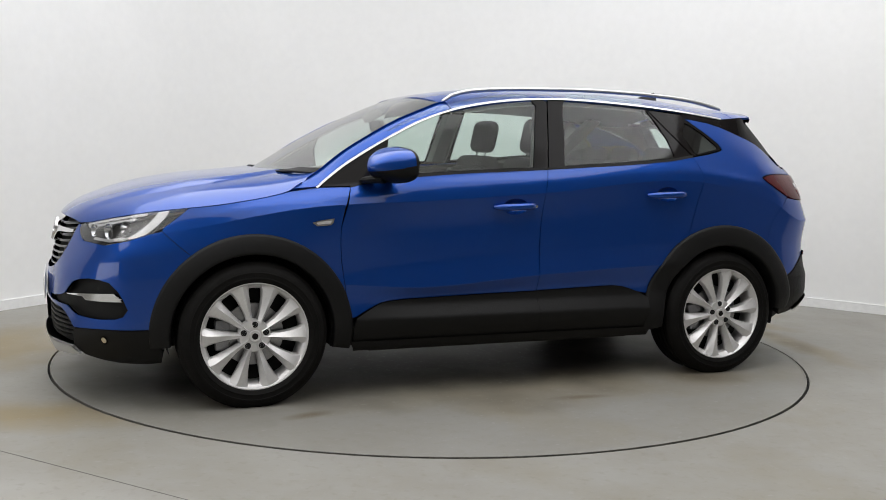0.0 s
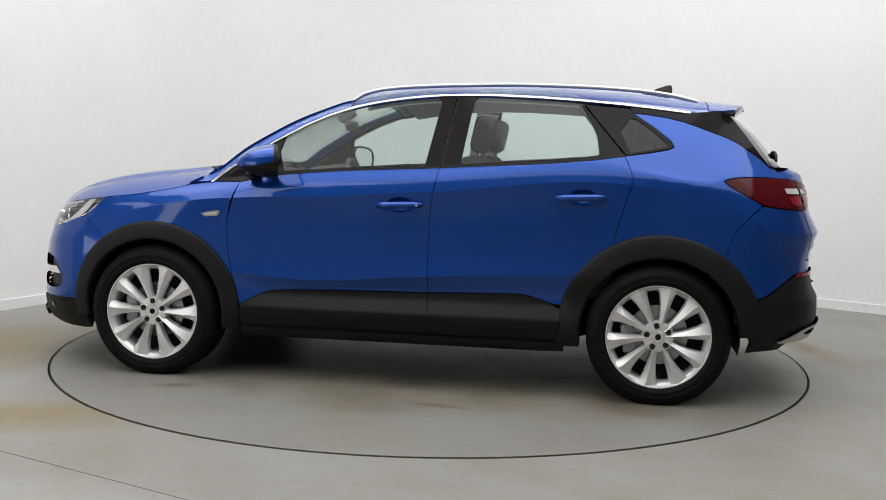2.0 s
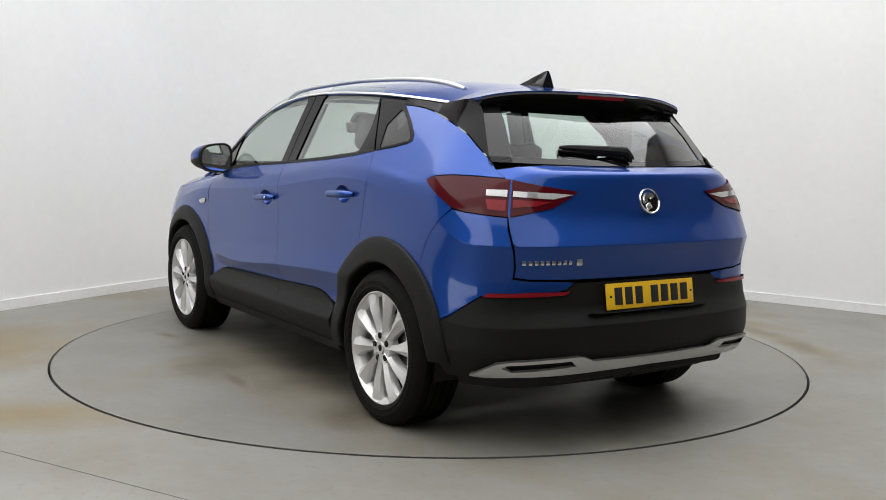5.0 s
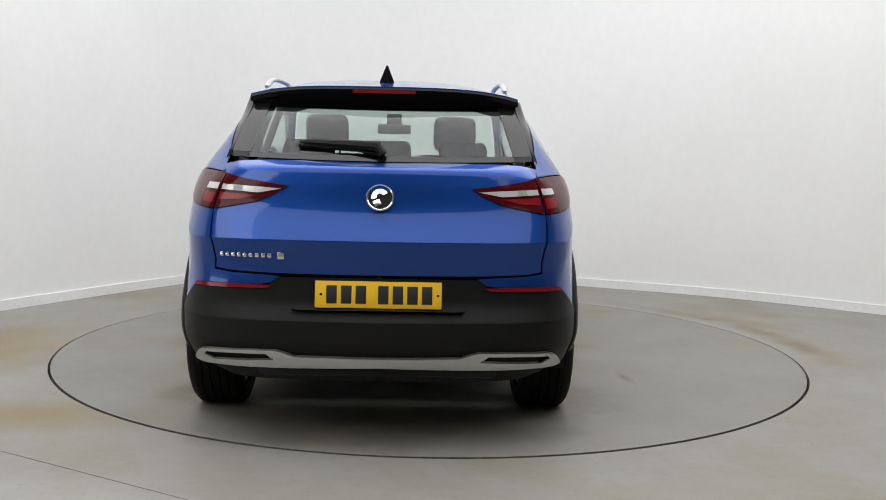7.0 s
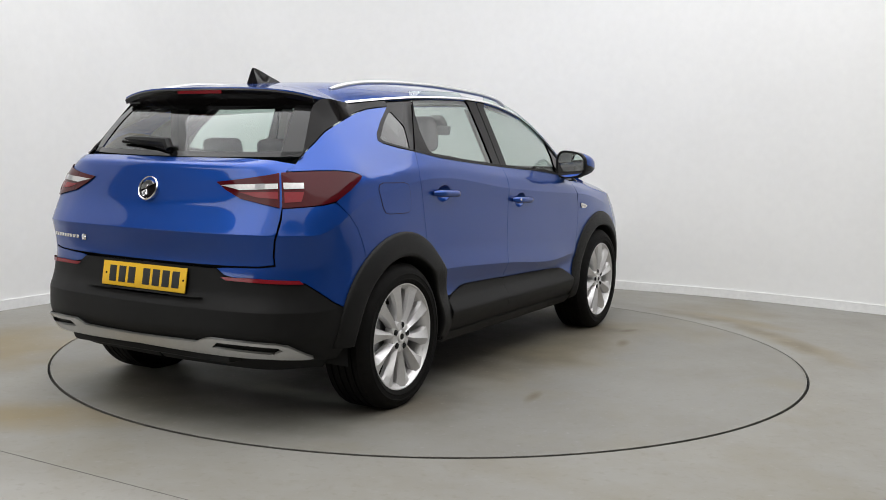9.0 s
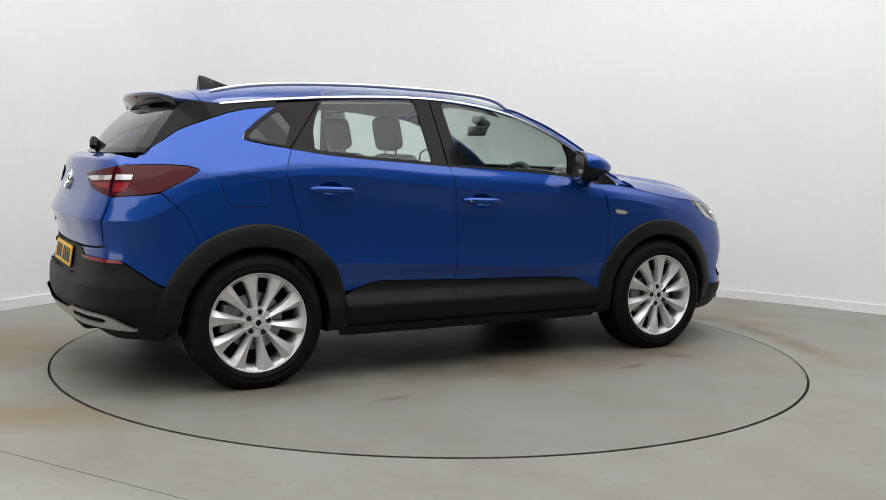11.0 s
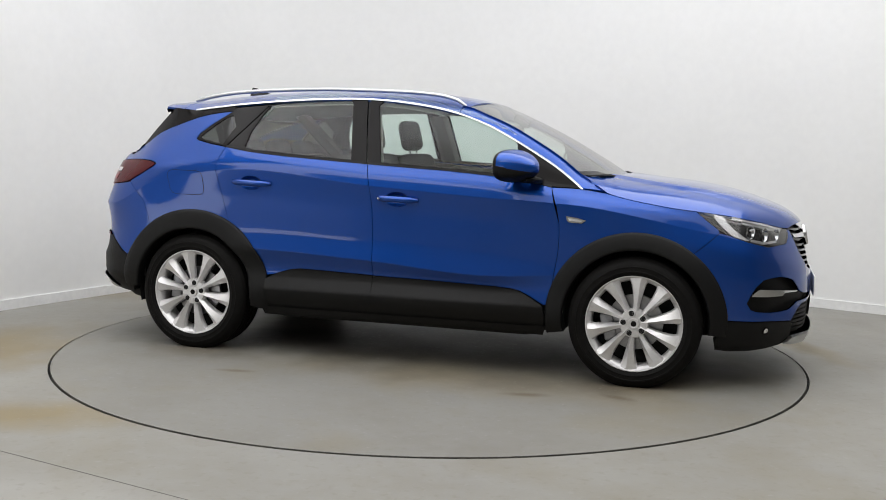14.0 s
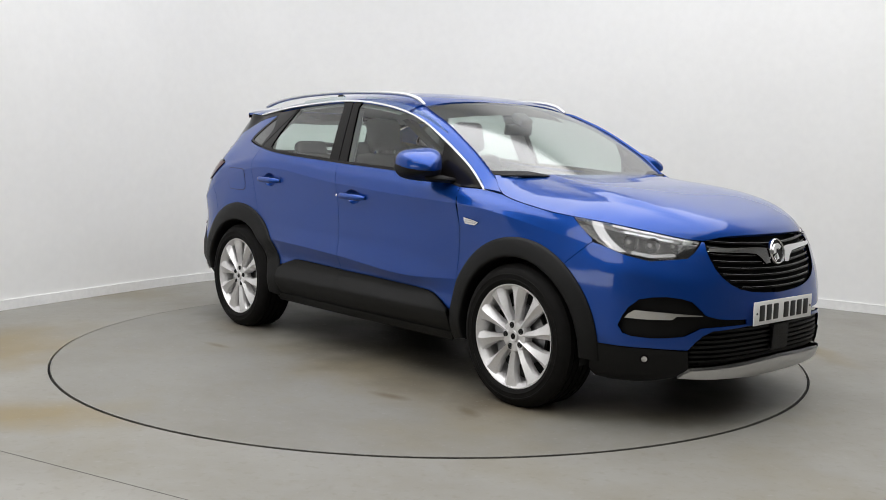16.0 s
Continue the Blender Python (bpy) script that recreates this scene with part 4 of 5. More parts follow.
for side in (1, -1):
    outer = [wall(u, z)[0] for u, z in ((1.15, 1.0365), (1.09, 1.045), (1.024, 1.053), (.893, 1.153), (.762, 1.235), (.617, 1.317), (.472, 1.389), (.372, 1.428), (.29, 1.453))]
    inner = [(1.083, .760, 1.076), (1.045, .735, 1.098), (1.0, .719, 1.124), (.87, .709, 1.224), (.72, .689, 1.314), (.57, .667, 1.393), (.42, .645, 1.453), (.34, .624, 1.484), (.29, .606, float(top(np.array([.29]), np.array([.606]))[0]))]
    a, b = refine(outer, 26), refine(inner, 26)
    cols = []
    for s in np.linspace(0, 1, 7):
        q = a * (1 - s) + b * s + np.array((.2, .75, .4)) * (.008 * 4 * s * (1 - s)) * np.clip(np.linspace(0, 3, 26), .1, 1)[:, None]
        cols.append(q)
    g = np.array(cols)
    g[:, :, 1] *= side
    bm = bmesh.new()
    sheet(bm, g, .01, flip=side < 0)
    part("windscreen_pillar", bm, PAINT, car)
    # black panel beside the rear window
    lo = [wall(u, z, -.002)[0] for u, z in ((-1.175, 1.456), (-1.25, 1.45), (-1.34, 1.438), (-1.43, 1.418), (-1.52, 1.388), (-1.614, 1.355), (-1.70, 1.321), (-1.786, 1.277), (-1.89, 1.224), (-1.95, 1.192))]
    hi = [wall(-1.165, 1.492)[0], wall(-1.25, 1.483)[0], wall(-1.34, 1.473)[0], wall(-1.44, 1.461)[0], (-1.54, .626, 1.466), (-1.62, .609, 1.472), (-1.665, .588, 1.447), (-1.735, .612, 1.362), (-1.795, .64, 1.28), (-1.85, .662, 1.198)]
    a, b = refine(lo, 22), refine(hi, 22)
    g = np.array([a * (1 - s) + b * s for s in np.linspace(0, 1, 5)])
    g[:, :, 1] *= side
    bm = bmesh.new()
    sheet(bm, g, .012, flip=side > 0)
    part("rear_pillar_panel", bm, GLOSS, car, "gloss black rear pillar panel")

    # window frames, panes and the bright strip over them
    def along(pts, d):
        p = np.array(pts)
        t = np.gradient(p, axis=0)
        n = np.stack([t[:, 1], -t[:, 0]], 1)
        n /= np.linalg.norm(n, axis=1, keepdims=True)
        return (p - n * d).tolist()

    line = refine([(u, z) for u, z in CHROME_LINE], 60).tolist()
    strip_low = along(line, -.0095)
    panel("bright_strip", line + strip_low[::-1], STRIP, car, "bright metal strip over the side windows", side=side, lift=.007, gap=0, thick=.012, step=.05, edge=.002)
    roofline = [tuple(p) for p in along(line, -.0088)]
    f_top = [p for p in roofline if -.262 < p[0] < 1.02]
    r_top = [p for p in roofline if -.93 < p[0] < -.272]
    pane_f = [(.625, 1.119), (.316, 1.142), (.024, 1.158), (-.135, 1.166), (-.198, 1.494)] + [tuple(q) for q in along(line, -.032) if -.17 < q[0] < .655][::-1] + [(.66, 1.22)]
    pane_r = [(-.318, 1.177), (-.701, 1.203), (-.985, 1.229), (-1.015, 1.242), (-1.003, 1.33), (-.965, 1.42), (-.927, 1.482)] + [tuple(q) for q in along(line, -.032) if -.91 < q[0] < -.38][::-1] + [(-.365, 1.502)]
    panel("front_window_frame", [(.865, 1.06), (1.0, 1.056)] + f_top + [(-.268, 1.513), (-.216, 1.16)] + BELT[-2:0:-1], GLOSS, car, "gloss black front window frame", side=side, lift=-.002, holes=[pane_f], gap=.001, step=.04)
    panel("front_window", shrink(pane_f, -.004).tolist(), GLASS, car, "clear front side window", side=side, lift=-.008, thick=.004, gap=0, step=.05)
    panel("rear_window_frame", BELT_R[::-1] + [(-.222, 1.16), (-.274, 1.513)] + r_top + [(-.926, 1.492), (-1.03, 1.37)], GLOSS, car, "gloss black rear window frame", side=side, lift=-.002, holes=[pane_r], gap=.001, step=.04)
    panel("rear_side_window", shrink(pane_r, -.004).tolist(), GLASS, car, "clear rear side window", side=side, lift=-.008, thick=.004, gap=0, step=.05)
    panel("pillar_backing", [(-.90, 1.492), (-.96, 1.489), (-1.07, 1.37), (-1.175, 1.25), (-1.12, 1.236), (-.995, 1.37)], LINER, car, side=side, lift=-.018, gap=0)
    pane_q = [(-1.17, 1.252), (-1.26, 1.268), (-1.345, 1.285), (-1.355, 1.298), (-1.28, 1.365), (-1.20, 1.42), (-1.165, 1.43), (-1.12, 1.36)]
    panel("quarter_window_frame", [(-1.15, 1.24), (-1.26, 1.256), (-1.36, 1.276), (-1.381, 1.287), (-1.366, 1.318), (-1.286, 1.383), (-1.175, 1.458), (-1.165, 1.476), (-.935, 1.494), (-1.038, 1.37)], GLOSS, car, "gloss black panel round the quarter window",
          side=side, lift=-.002, holes=[pane_q], gap=.001)
    panel("quarter_window", shrink(pane_q, -.004).tolist(), DARKGLASS, car, "small dark quarter window", side=side, lift=-.006, gap=0)
    panel("belt_seal", BELT + BELT_R[1:] + [(u, z + .012) for u, z in (BELT + BELT_R[1:])[::-1]], BLACK, car, "black belt seal", side=side, lift=.003, gap=0, thick=.012, step=.06, edge=.002)

    # arch flares and liners
    for hub, r1, a0, a1, name in ((HUB_F, .487, -6, 191, "front_arch_flare"), (HUB_R, .507, -9, 178, "rear_arch_flare")):
        ang = np.radians(np.linspace(a0, a1, 56))
        prof = [(r1, -.006), (r1, .006), (r1 - .003, .011), (r1 - .014, .016), (r1 - .05, .022), (.408, .026), (.396, .026), (.391, .02), (.390, 0), (.392, -.09)]
        g = []
        for r, l in prof:
            q = wall(hub + r * np.cos(ang), HUB_Z + r * np.sin(ang), l)
            q[:, 1] *= side
            g.append(q)
        bm = bmesh.new()
        sheet(bm, np.array(g), 0, flip=side > 0)
        part(name, bm, BLACK, car, "textured black wheel arch flare", smooth=60)
        bm = bmesh.new()
        g = [[(hub + .40 * math.cos(a), side * y, HUB_Z + .40 * math.sin(a)) for a in np.radians(np.linspace(-12, 192, 30))] for y in (.84, .52)]
        g.append([(hub, side * .52, HUB_Z)] * 30)
        sheet(bm, np.array(g), 0, flip=side > 0)
        bmesh.ops.remove_doubles(bm, verts=bm.verts, dist=1e-4)
        part("arch_liner", bm, LINER, car)

# floor pan
bm = bmesh.new()
box(bm, 1.55, 1.56, .10, pose(-.02, 0, .27), .02)
box(bm, .5, 1.0, .10, pose(1.9, 0, .29), .02)
box(bm, .55, 1.0, .12, pose(-1.86, 0, .36), .03)
box(bm, 2.9, .9, .12, pose(0, 0, .33), .02)
part("floor_pan", bm, LINER, car)


# ---- wheels ----
def build_wheel():
    bm = bmesh.new()
    lathe(bm, [(.226, -.060), (.232, -.030), (.240, -.018), (.247, -.013), (.2505, -.004), (.254, .001), (.2585, .001), (.2610, -.005), (.2605, -.012), (.255, -.02), (.246, -.05), (.232, -.08), (.232, -.18), (.25, -.205), (.256, -.21)], 72)
    wheel = part("wheel", bm, ALLOY, car, "silver ten-spoke alloy wheel", smooth=50)
    bm = bmesh.new()
    prof = [(.254, -.012), (.259, .000), (.266, .006), (.277, .0105), (.279, .0125), (.283, .0125), (.285, .011), (.302, .0115), (.304, .0132), (.309, .0128), (.311, .0105), (.326, .006), (.337, -.004), (.348, -.016), (.353, -.026)]
    y = -.030
    for k, w in enumerate((.026, .030, .030, .030, .026)):
        prof += [(.356, y), (.356, y - w)]
        y -= w
        if k < 4:
            prof += [(.348, y - .001), (.348, y - .008)]
            y -= .009
    prof += [(.351, y - .004), (.340, y - .016), (.30, y - .03), (.256, y - .02)]
    lathe(bm, prof, 96)
    part("tyre", bm, RUBBER, wheel, "black tyre with dusty sidewall", smooth=30)
    bm = bmesh.new()
    n = 14
    rs = np.linspace(.040, .249, n)
    half = np.interp(rs, [.04, .07, .09, .12, .16, .20, .225, .238, .249], [.0125, .0155, .0165, .0195, .0268, .0355, .0435, .056, .076])
    face = np.interp(rs, [.04, .06, .09, .15, .21, .25], [-.010, -.012, -.010, -.004, -.003, -.007])
    ring = []
    for r, h, f in zip(rs, half, face):
        swing = .004 * math.sin(math.pi * (r - .04) / .209)
        row = [(-h * .96, f - .045), (-h, f - .026), (-h * .80, f - .010), (h * .22, f + .005), (h * .84, f - .015), (h, f - .026), (h * .96, f - .045)]
        ring.append([bm.verts.new((r, y, t + swing)) for t, y in row])
    for p, q in zip(ring, ring[1:]):
        for i in range(6):
            bm.faces.new((p[i], p[i + 1], q[i + 1], q[i]))
    bmesh.ops.recalc_face_normals(bm, faces=bm.faces)
    spoke = part("spoke", bm, ALLOY, wheel, smooth=22)
    for k in range(1, 10):
        s = new("spoke", spoke.data)
        s.parent = wheel
        s.matrix_basis = pose(0, 0, 0, 0, 36 * k, 0)
    bm = bmesh.new()
    lathe(bm, [(.0001, -.016), (.030, -.016), (.030, -.013), (.058, -.010), (.074, -.013), (.080, -.028), (.080, -.06), (.0001, -.06)], 40)
    part("hub", bm, ALLOY, wheel, smooth=30)
    bm = bmesh.new()
    lathe(bm, [(.0001, -.006), (.020, -.007), (.0215, -.0055), (.0265, -.0055), (.0285, -.008), (.0295, -.017)], 32)
    part("centre_cap", bm, ALLOY, wheel)
    bm = bmesh.new()
    lathe(bm, [(.0001, -.0045), (.0150, -.0052), (.0152, -.008)], 24)
    part("cap_badge", bm, GLOSS, wheel)
    bm = bmesh.new()
    lathe(bm, [(.0001, -.005), (.0088, -.0055), (.0092, -.014)], 6)
    lathe(bm, [(.0088, -.0085), (.0140, -.0075), (.0150, -.012)], 20)
    nut = part("wheel_nut", bm, LINER, wheel, smooth=30)
    for k in range(5):
        o = nut if k == 0 else new("wheel_nut", nut.data)
        o.parent = wheel
        a = radians(90 + 72 * k)
        o.matrix_basis = pose(.056 * math.cos(a), 0, .056 * math.sin(a))
    bm = bmesh.new()
    lathe(bm, [(.06, -.075), (.15, -.075), (.15, -.095), (.06, -.095)], 48, closed=True)
    part("brake_disc", bm, DISC, wheel)
    bm = bmesh.new()
    lathe(bm, [(.001, -.125), (.232, -.125)], 40)
    part("backing_plate", bm, LINER, wheel)
    bm = bmesh.new()
    box(bm, .07, .05, .15, pose(.145, -.085, 0), .012)
    part("brake_caliper", bm, ALLOY_IN, wheel)
    return wheel


wheel = build_wheel()
wheel.matrix_basis = pose(HUB_F, .886, .346)
copy_thing(wheel, pose(HUB_R, .886, .346, 0, 9, 0))
copy_thing(wheel, pose(HUB_F, -.886, .346, 0, 14, 180))
copy_thing(wheel, pose(HUB_R, -.886, .346, 0, -8, 180))

# ---- grille and badges ----
grille = panel("grille", front_both(GRILLE), LINER, car, "gloss black grille with a chrome wing bar", lift=-.045, step=.05)
for k, z in enumerate(np.linspace(.645, .845, 8)):
    u0 = float(np.interp(z, [.63, .648, .672, .703, .745, .79, .82, .855], [2.61, 2.53, 2.475, 2.43, 2.395, 2.37, 2.361, 2.365])) + .004
    zb = lambda u: z + .022 * ((u - 2.831) / .47) ** 2 - .006
    us = np.linspace(u0, 2.831, 12)
    panel("grille_slat", front_both([(2.831, zb(2.831) - .006)] + [(u, zb(u) - .006) for u in us[-2::-1]] + [(u, zb(u) + .005) for u in us]), GLOSS, grille, lift=-.012, gap=0, thick=.02, step=.05, edge=.003)
    # thin grey strip draws the highlight along the slat's edge
    panel("slat_highlight", front_both([(2.831, zb(2.831) + .002)] + [(u, zb(u) + .002) for u in us[-2::-1]] + [(u, zb(u) + .0038) for u in us]), ALLOY_IN, grille, lift=-.0085, gap=0, thick=.004, step=.05, edge=.001)
for side in (1, -1):
    o = (lambda pts: pts) if side > 0 else (lambda pts: [(5.662 - u, z) for u, z in pts])
    panel("wing_bar", o([(2.362, .829), (2.45, .828), (2.58, .827), (2.69, .826), (2.755, .820), (2.765, .752), (2.73, .748), (2.70, .778), (2.665, .797), (2.58, .804), (2.45, .810), (2.362, .815)]), CHROME, grille, "chrome wing bar", lift=.006, gap=0, thick=.02)


def badge(owner, m, r):
    """A round chrome badge with a ring and a plain raised shape on black."""
    bm = bmesh.new()
    lathe(bm, [(r * .84, .004), (r * .86, .010), (r * .93, .013), (r, .008), (r * 1.01, -.004)], 40, m)
    ring = part("badge", bm, CHROME, owner, "round chrome badge")
    bm = bmesh.new()
    lathe(bm, [(.0001, .005), (r * .86, .005)], 32, m)
    part("badge_disc", bm, GLOSS, ring)
    bm = bmesh.new()
    ang = np.linspace(-.3, 2.6, 12)
    prof = [[(m @ Vector((q * math.cos(a) * r, y, q * math.sin(a) * r))) for a in ang] for q, y in ((.2, .006), (.25, .012), (.62, .013), (.68, .006))]
    sheet(bm, np.array([[tuple(v) for v in row] for row in prof]), 0)
    box(bm, r * .55, .012, r * .5, m @ pose(r * .2, .006, -r * .42, 0, 25, 0), r * .08)
    bmesh.ops.recalc_face_normals(bm, faces=bm.faces)
    part("badge_emblem", bm, CHROME, ring)


badge(grille, pose(2.212, 0, .80, 0, 0, -90) @ pose(0, 0, 0, 12, 0, 0), .062)
badge(gate, pose(-2.108, 0, 1.047, 0, 0, 90) @ pose(0, 0, 0, 20, 0, 0), .058)
for u, w in [(u, .017) for u in np.linspace(-2.14, -2.35, 9)] + [(-2.395, .028)]:
    q = wall([u], [.803], .004)[0]
    t = wall([u - .01], [.803], .004)[0] - q
    bm = bmesh.new()
    box(bm, w, .004, w * 1.0, pose(q[0], q[1], q[2], 0, 0, math.degrees(math.atan2(t[1], t[0]))), .002)
    part("letter_bar", bm, CHROME, gate, "small chrome bar")


def number_plate(owner, m, base, label):
    """A plate in the y-z plane, seen from +x of m, with plain bars for its characters."""
    bm = bmesh.new()
    box(bm, .006, .52, .111, m, .002)
    plate = part("number_plate", bm, base, owner, label)
    for y in (-.192, -.132, -.072, .020, .080, .140, .200):
        bm = bmesh.new()
        box(bm, .003, .043, .074, m @ pose(.0035, y, 0), .001)
        part("character_bar", bm, INK, plate)
    for y in (-.235, .245):
        bm = bmesh.new()
        lathe(bm, [(.0001, .004), (.005, .004), (.006, .002)], 10, m @ pose(0, y, 0, 0, 0, -90))
        part("plate_screw", bm, GLOSS, plate)


number_plate(bumper, pose(2.268, 0, .527, 0, 0, 0), WHITE, "white number plate with black bars")
number_plate(rear_bumper, pose(-2.146, 0, .650, 0, 0, 180) @ pose(0, 0, 0, 0, -9, 0), YELLOW, "yellow number plate with black bars")

# ---- head lamps ----
HEAD = HEAD_TOP + HEAD_LOW
for side in (1, -1):
    lamp = panel("headlamp", HEAD, LAMP_IN_GREY, car, "clear headlamp with chrome reflectors in a dark housing", side=side, lift=-.06, step=.02)
    for u, z, r in ((1.93, .848, .034), (2.06, .835, .036), (2.19, .832, .030)):
        q, n = wall([u], [z], -.052)[0], wall([u], [z], 0)[0] - wall([u], [z], -.05)[0]
        a = math.degrees(math.atan2(n[1], n[0]))
        bm = bmesh.new()
        lathe(bm, [(.006, -.01), (r * .5, .004), (r * .85, .022), (r, .036), (r * 1.08, .036)], 24, pose(q[0], side * q[1], q[2], 0, 0, side * (a * .55) - 90))
        bowl = part("reflector_bowl", bm, REFLECTOR, lamp, "chrome reflector bowl")
        bm = bmesh.new()
        bmesh.ops.create_uvsphere(bm, u_segments=14, v_segments=8, radius=r * .38, matrix=pose(q[0] + n[0] * .2, side * (q[1] + n[1] * .2), q[2]))
        part("bulb_cap", bm, WHITE_LENS, bowl)
    panel("lamp_bezel", [(1.90, .905), (2.02, .892), (2.16, .873), (2.28, .853), (2.255, .842), (2.12, .86), (1.98, .882), (1.905, .888)], SILVER, lamp, side=side, lift=-.02, gap=0)
    panel("lamp_bezel", [(1.955, .80), (2.06, .784), (2.2, .79), (2.19, .802), (2.07, .797), (1.965, .812)], SILVER, lamp, side=side, lift=-.03, gap=0)
    panel("daytime_strip", [(1.735, .938), (1.79, .930), (1.81, .90), (1.85, .86), (1.90, .825), (1.935, .808), (1.90, .806), (1.845, .824), (1.79, .868), (1.75, .91)], WHITE_LENS, lamp, "white daytime light strip", side=side, lift=-.012, gap=0)
    panel("daytime_strip", [(1.84, .926), (1.93, .912), (2.09, .892), (2.2, .873), (2.27, .861), (2.27, .853), (2.2, .864), (2.09, .882), (1.93, .902), (1.84, .915)], WHITE_LENS, lamp, "white daytime light strip", side=side, lift=-.012, gap=0)
    panel("headlamp_glass", HEAD, LENS, lamp, "clear headlamp cover", side=side, lift=.001, step=.03)
    # fender badge
    b = panel("fender_badge", [(1.064, .886), (1.02, .897), (.954, .906), (.958, .885), (.97, .873), (1.04, .869)], CHROME, car, "small chrome fender badge", side=side, lift=.006, gap=0, thick=.006, step=.02)
    panel("badge_inset", [(1.045, .885), (1.01, .892), (.966, .897), (.972, .882), (1.035, .876)], WHITE_LENS, b, side=side, lift=.0075, gap=0, thick=.002, step=.02)

# ---- roof rails, aerial, wiper, mirrors ----
for side in (1, -1):
    xs = np.linspace(.30, -1.50, 37)
    ye = np.interp(xs, [-1.5, -.9, 0, .3], [.555, .578, .60, .60])
    height = curve([(.32, float(top(np.array([.32]), np.array([.6]))[0])), (.255, 1.532), (.134, 1.563), (-.1, 1.582), (-.29, 1.589), (-.59, 1.595), (-.89, 1.590), (-1.19, 1.574), (-1.37, 1.551), (-1.5, 1.522)], xs)[:, 0]
    p = np.stack([xs, ye * side, np.maximum(height, top(xs, ye) + .004)], 1)
    bm = bmesh.new()
    tube(bm, p, [.010] + [.0145] * 35 + [.010], 10, .8)
    rail = part("roof_rail", bm, SILVER, car, "satin silver roof rail", smooth=60)
    # side mirror: painted cap over a black lower shell
    cap_m = pose(.690, side * .945, 1.168, 0, 0, side * 20)

    def mirror_ring(x, k, n=36):
        """One rounded, outward-tapering section of the housing."""
        out = []
        for a in np.linspace(0, 2 * math.pi, n, endpoint=False):
            c, q = math.cos(a), math.sin(a)
            y, z = math.copysign(abs(c) ** .62, c), math.copysign(abs(q) ** .66, q)
            out.append(tuple(cap_m @ Vector((x, side * k * .126 * y, k * (.087 - .013 * y) * z - .012 * (1 - k)))))
        return out + out[:1]

    def mirror_shell(upper):
        bm = bmesh.new()
        rows = [mirror_ring(.134 - .194 * w, max(.02, math.sin(w * math.pi / 2) ** .55)) for w in np.linspace(0, 1, 16) ** 1.4]
        sheet(bm, np.array(rows), 0, flip=side < 0)
        bmesh.ops.remove_doubles(bm, verts=bm.verts, dist=1e-4)
        bmesh.ops.recalc_face_normals(bm, faces=bm.faces)
        bmesh.ops.bisect_plane(bm, geom=bm.verts[:] + bm.edges[:] + bm.faces[:], plane_co=cap_m @ Vector((0, 0, -.010)), plane_no=cap_m.to_3x3() @ Vector((.16, 0, 1)), clear_inner=upper, clear_outer=not upper)
        if not upper:
            bmesh.ops.translate(bm, vec=(-.002, 0, .003), verts=bm.verts)
        return bm

    mirror = part("door_mirror", mirror_shell(True), PAINT, car, "blue door mirror on a black foot", smooth=60)
    part("mirror_shell", mirror_shell(False), BLACK, mirror, smooth=60)
    bm = bmesh.new()
    tube(bm, [(.775, side * .80, 1.086), (.785, side * .85, 1.092), (.765, side * .895, 1.098), (.72, side * .93, 1.104)], [.034, .036, .042, .05], 12, .5)
    part("mirror_foot", bm, BLACK, mirror)
    bm = bmesh.new()
    sheet(bm, np.array([mirror_ring(-.052, 1.0), mirror_ring(-.066, 1.005), mirror_ring(-.072, .985), mirror_ring(-.072, .90), mirror_ring(-.064, .87), mirror_ring(-.060, .02)]), 0, flip=side < 0)
    bmesh.ops.recalc_face_normals(bm, faces=bm.faces)
    part("mirror_rim", bm, BLACK, mirror, smooth=40)
    bm = bmesh.new()
    sheet(bm, np.array([mirror_ring(-.064, .872), mirror_ring(-.067, .866), mirror_ring(-.067, .005)]), 0, flip=side < 0)
    bmesh.ops.recalc_face_normals(bm, faces=bm.faces)
    part("mirror_glass", bm, MIRROR, mirror, "mirror glass")

bm = bmesh.new()
fin = [[], []]
prof = [(-1.20, 1.578), (-1.27, 1.60), (-1.33, 1.622), (-1.375, 1.637), (-1.40, 1.64), (-1.405, 1.62), (-1.405, 1.56)]
for x, z in prof:
    h = .005 + .028 * max(0, (1.64 - z) / .08)
    fin[0].append((x, h, z))
    fin[1].append((x, -h, z))
sheet(bm, np.array([fin[0], [(x, 0, z + .002) for x, z in prof], fin[1]]), 0)
sheet(bm, np.array([[(x, .038, 1.555) for x, z in prof], fin[0]]), 0)
sheet(bm, np.array([fin[1], [(x, -.038, 1.555) for x, z in prof]]), 0)
bmesh.ops.remove_doubles(bm, verts=bm.verts, dist=1e-4)
bmesh.ops.recalc_face_normals(bm, faces=bm.faces)
part("roof_aerial", bm, GLOSS, car, "gloss black shark fin aerial", smooth=60)

bm = bmesh.new()
tube(bm, [(-1.985, -.005, 1.222), (-1.975, .02, 1.255), (-1.955, .15, 1.262), (-1.93, .30, 1.268), (-1.92, .35, 1.27)], [.02, .024, .02, .014, .006], 8)
wiper = part("rear_wiper", bm, BLACK, gate, "black rear wiper")
bm = bmesh.new()
tube(bm, [(-1.985, -.01, 1.215), (-1.97, .10, 1.238), (-1.945, .25, 1.248), (-1.925, .36, 1.255)], .007, 6)
part("wiper_blade", bm, RUBBER, wiper)

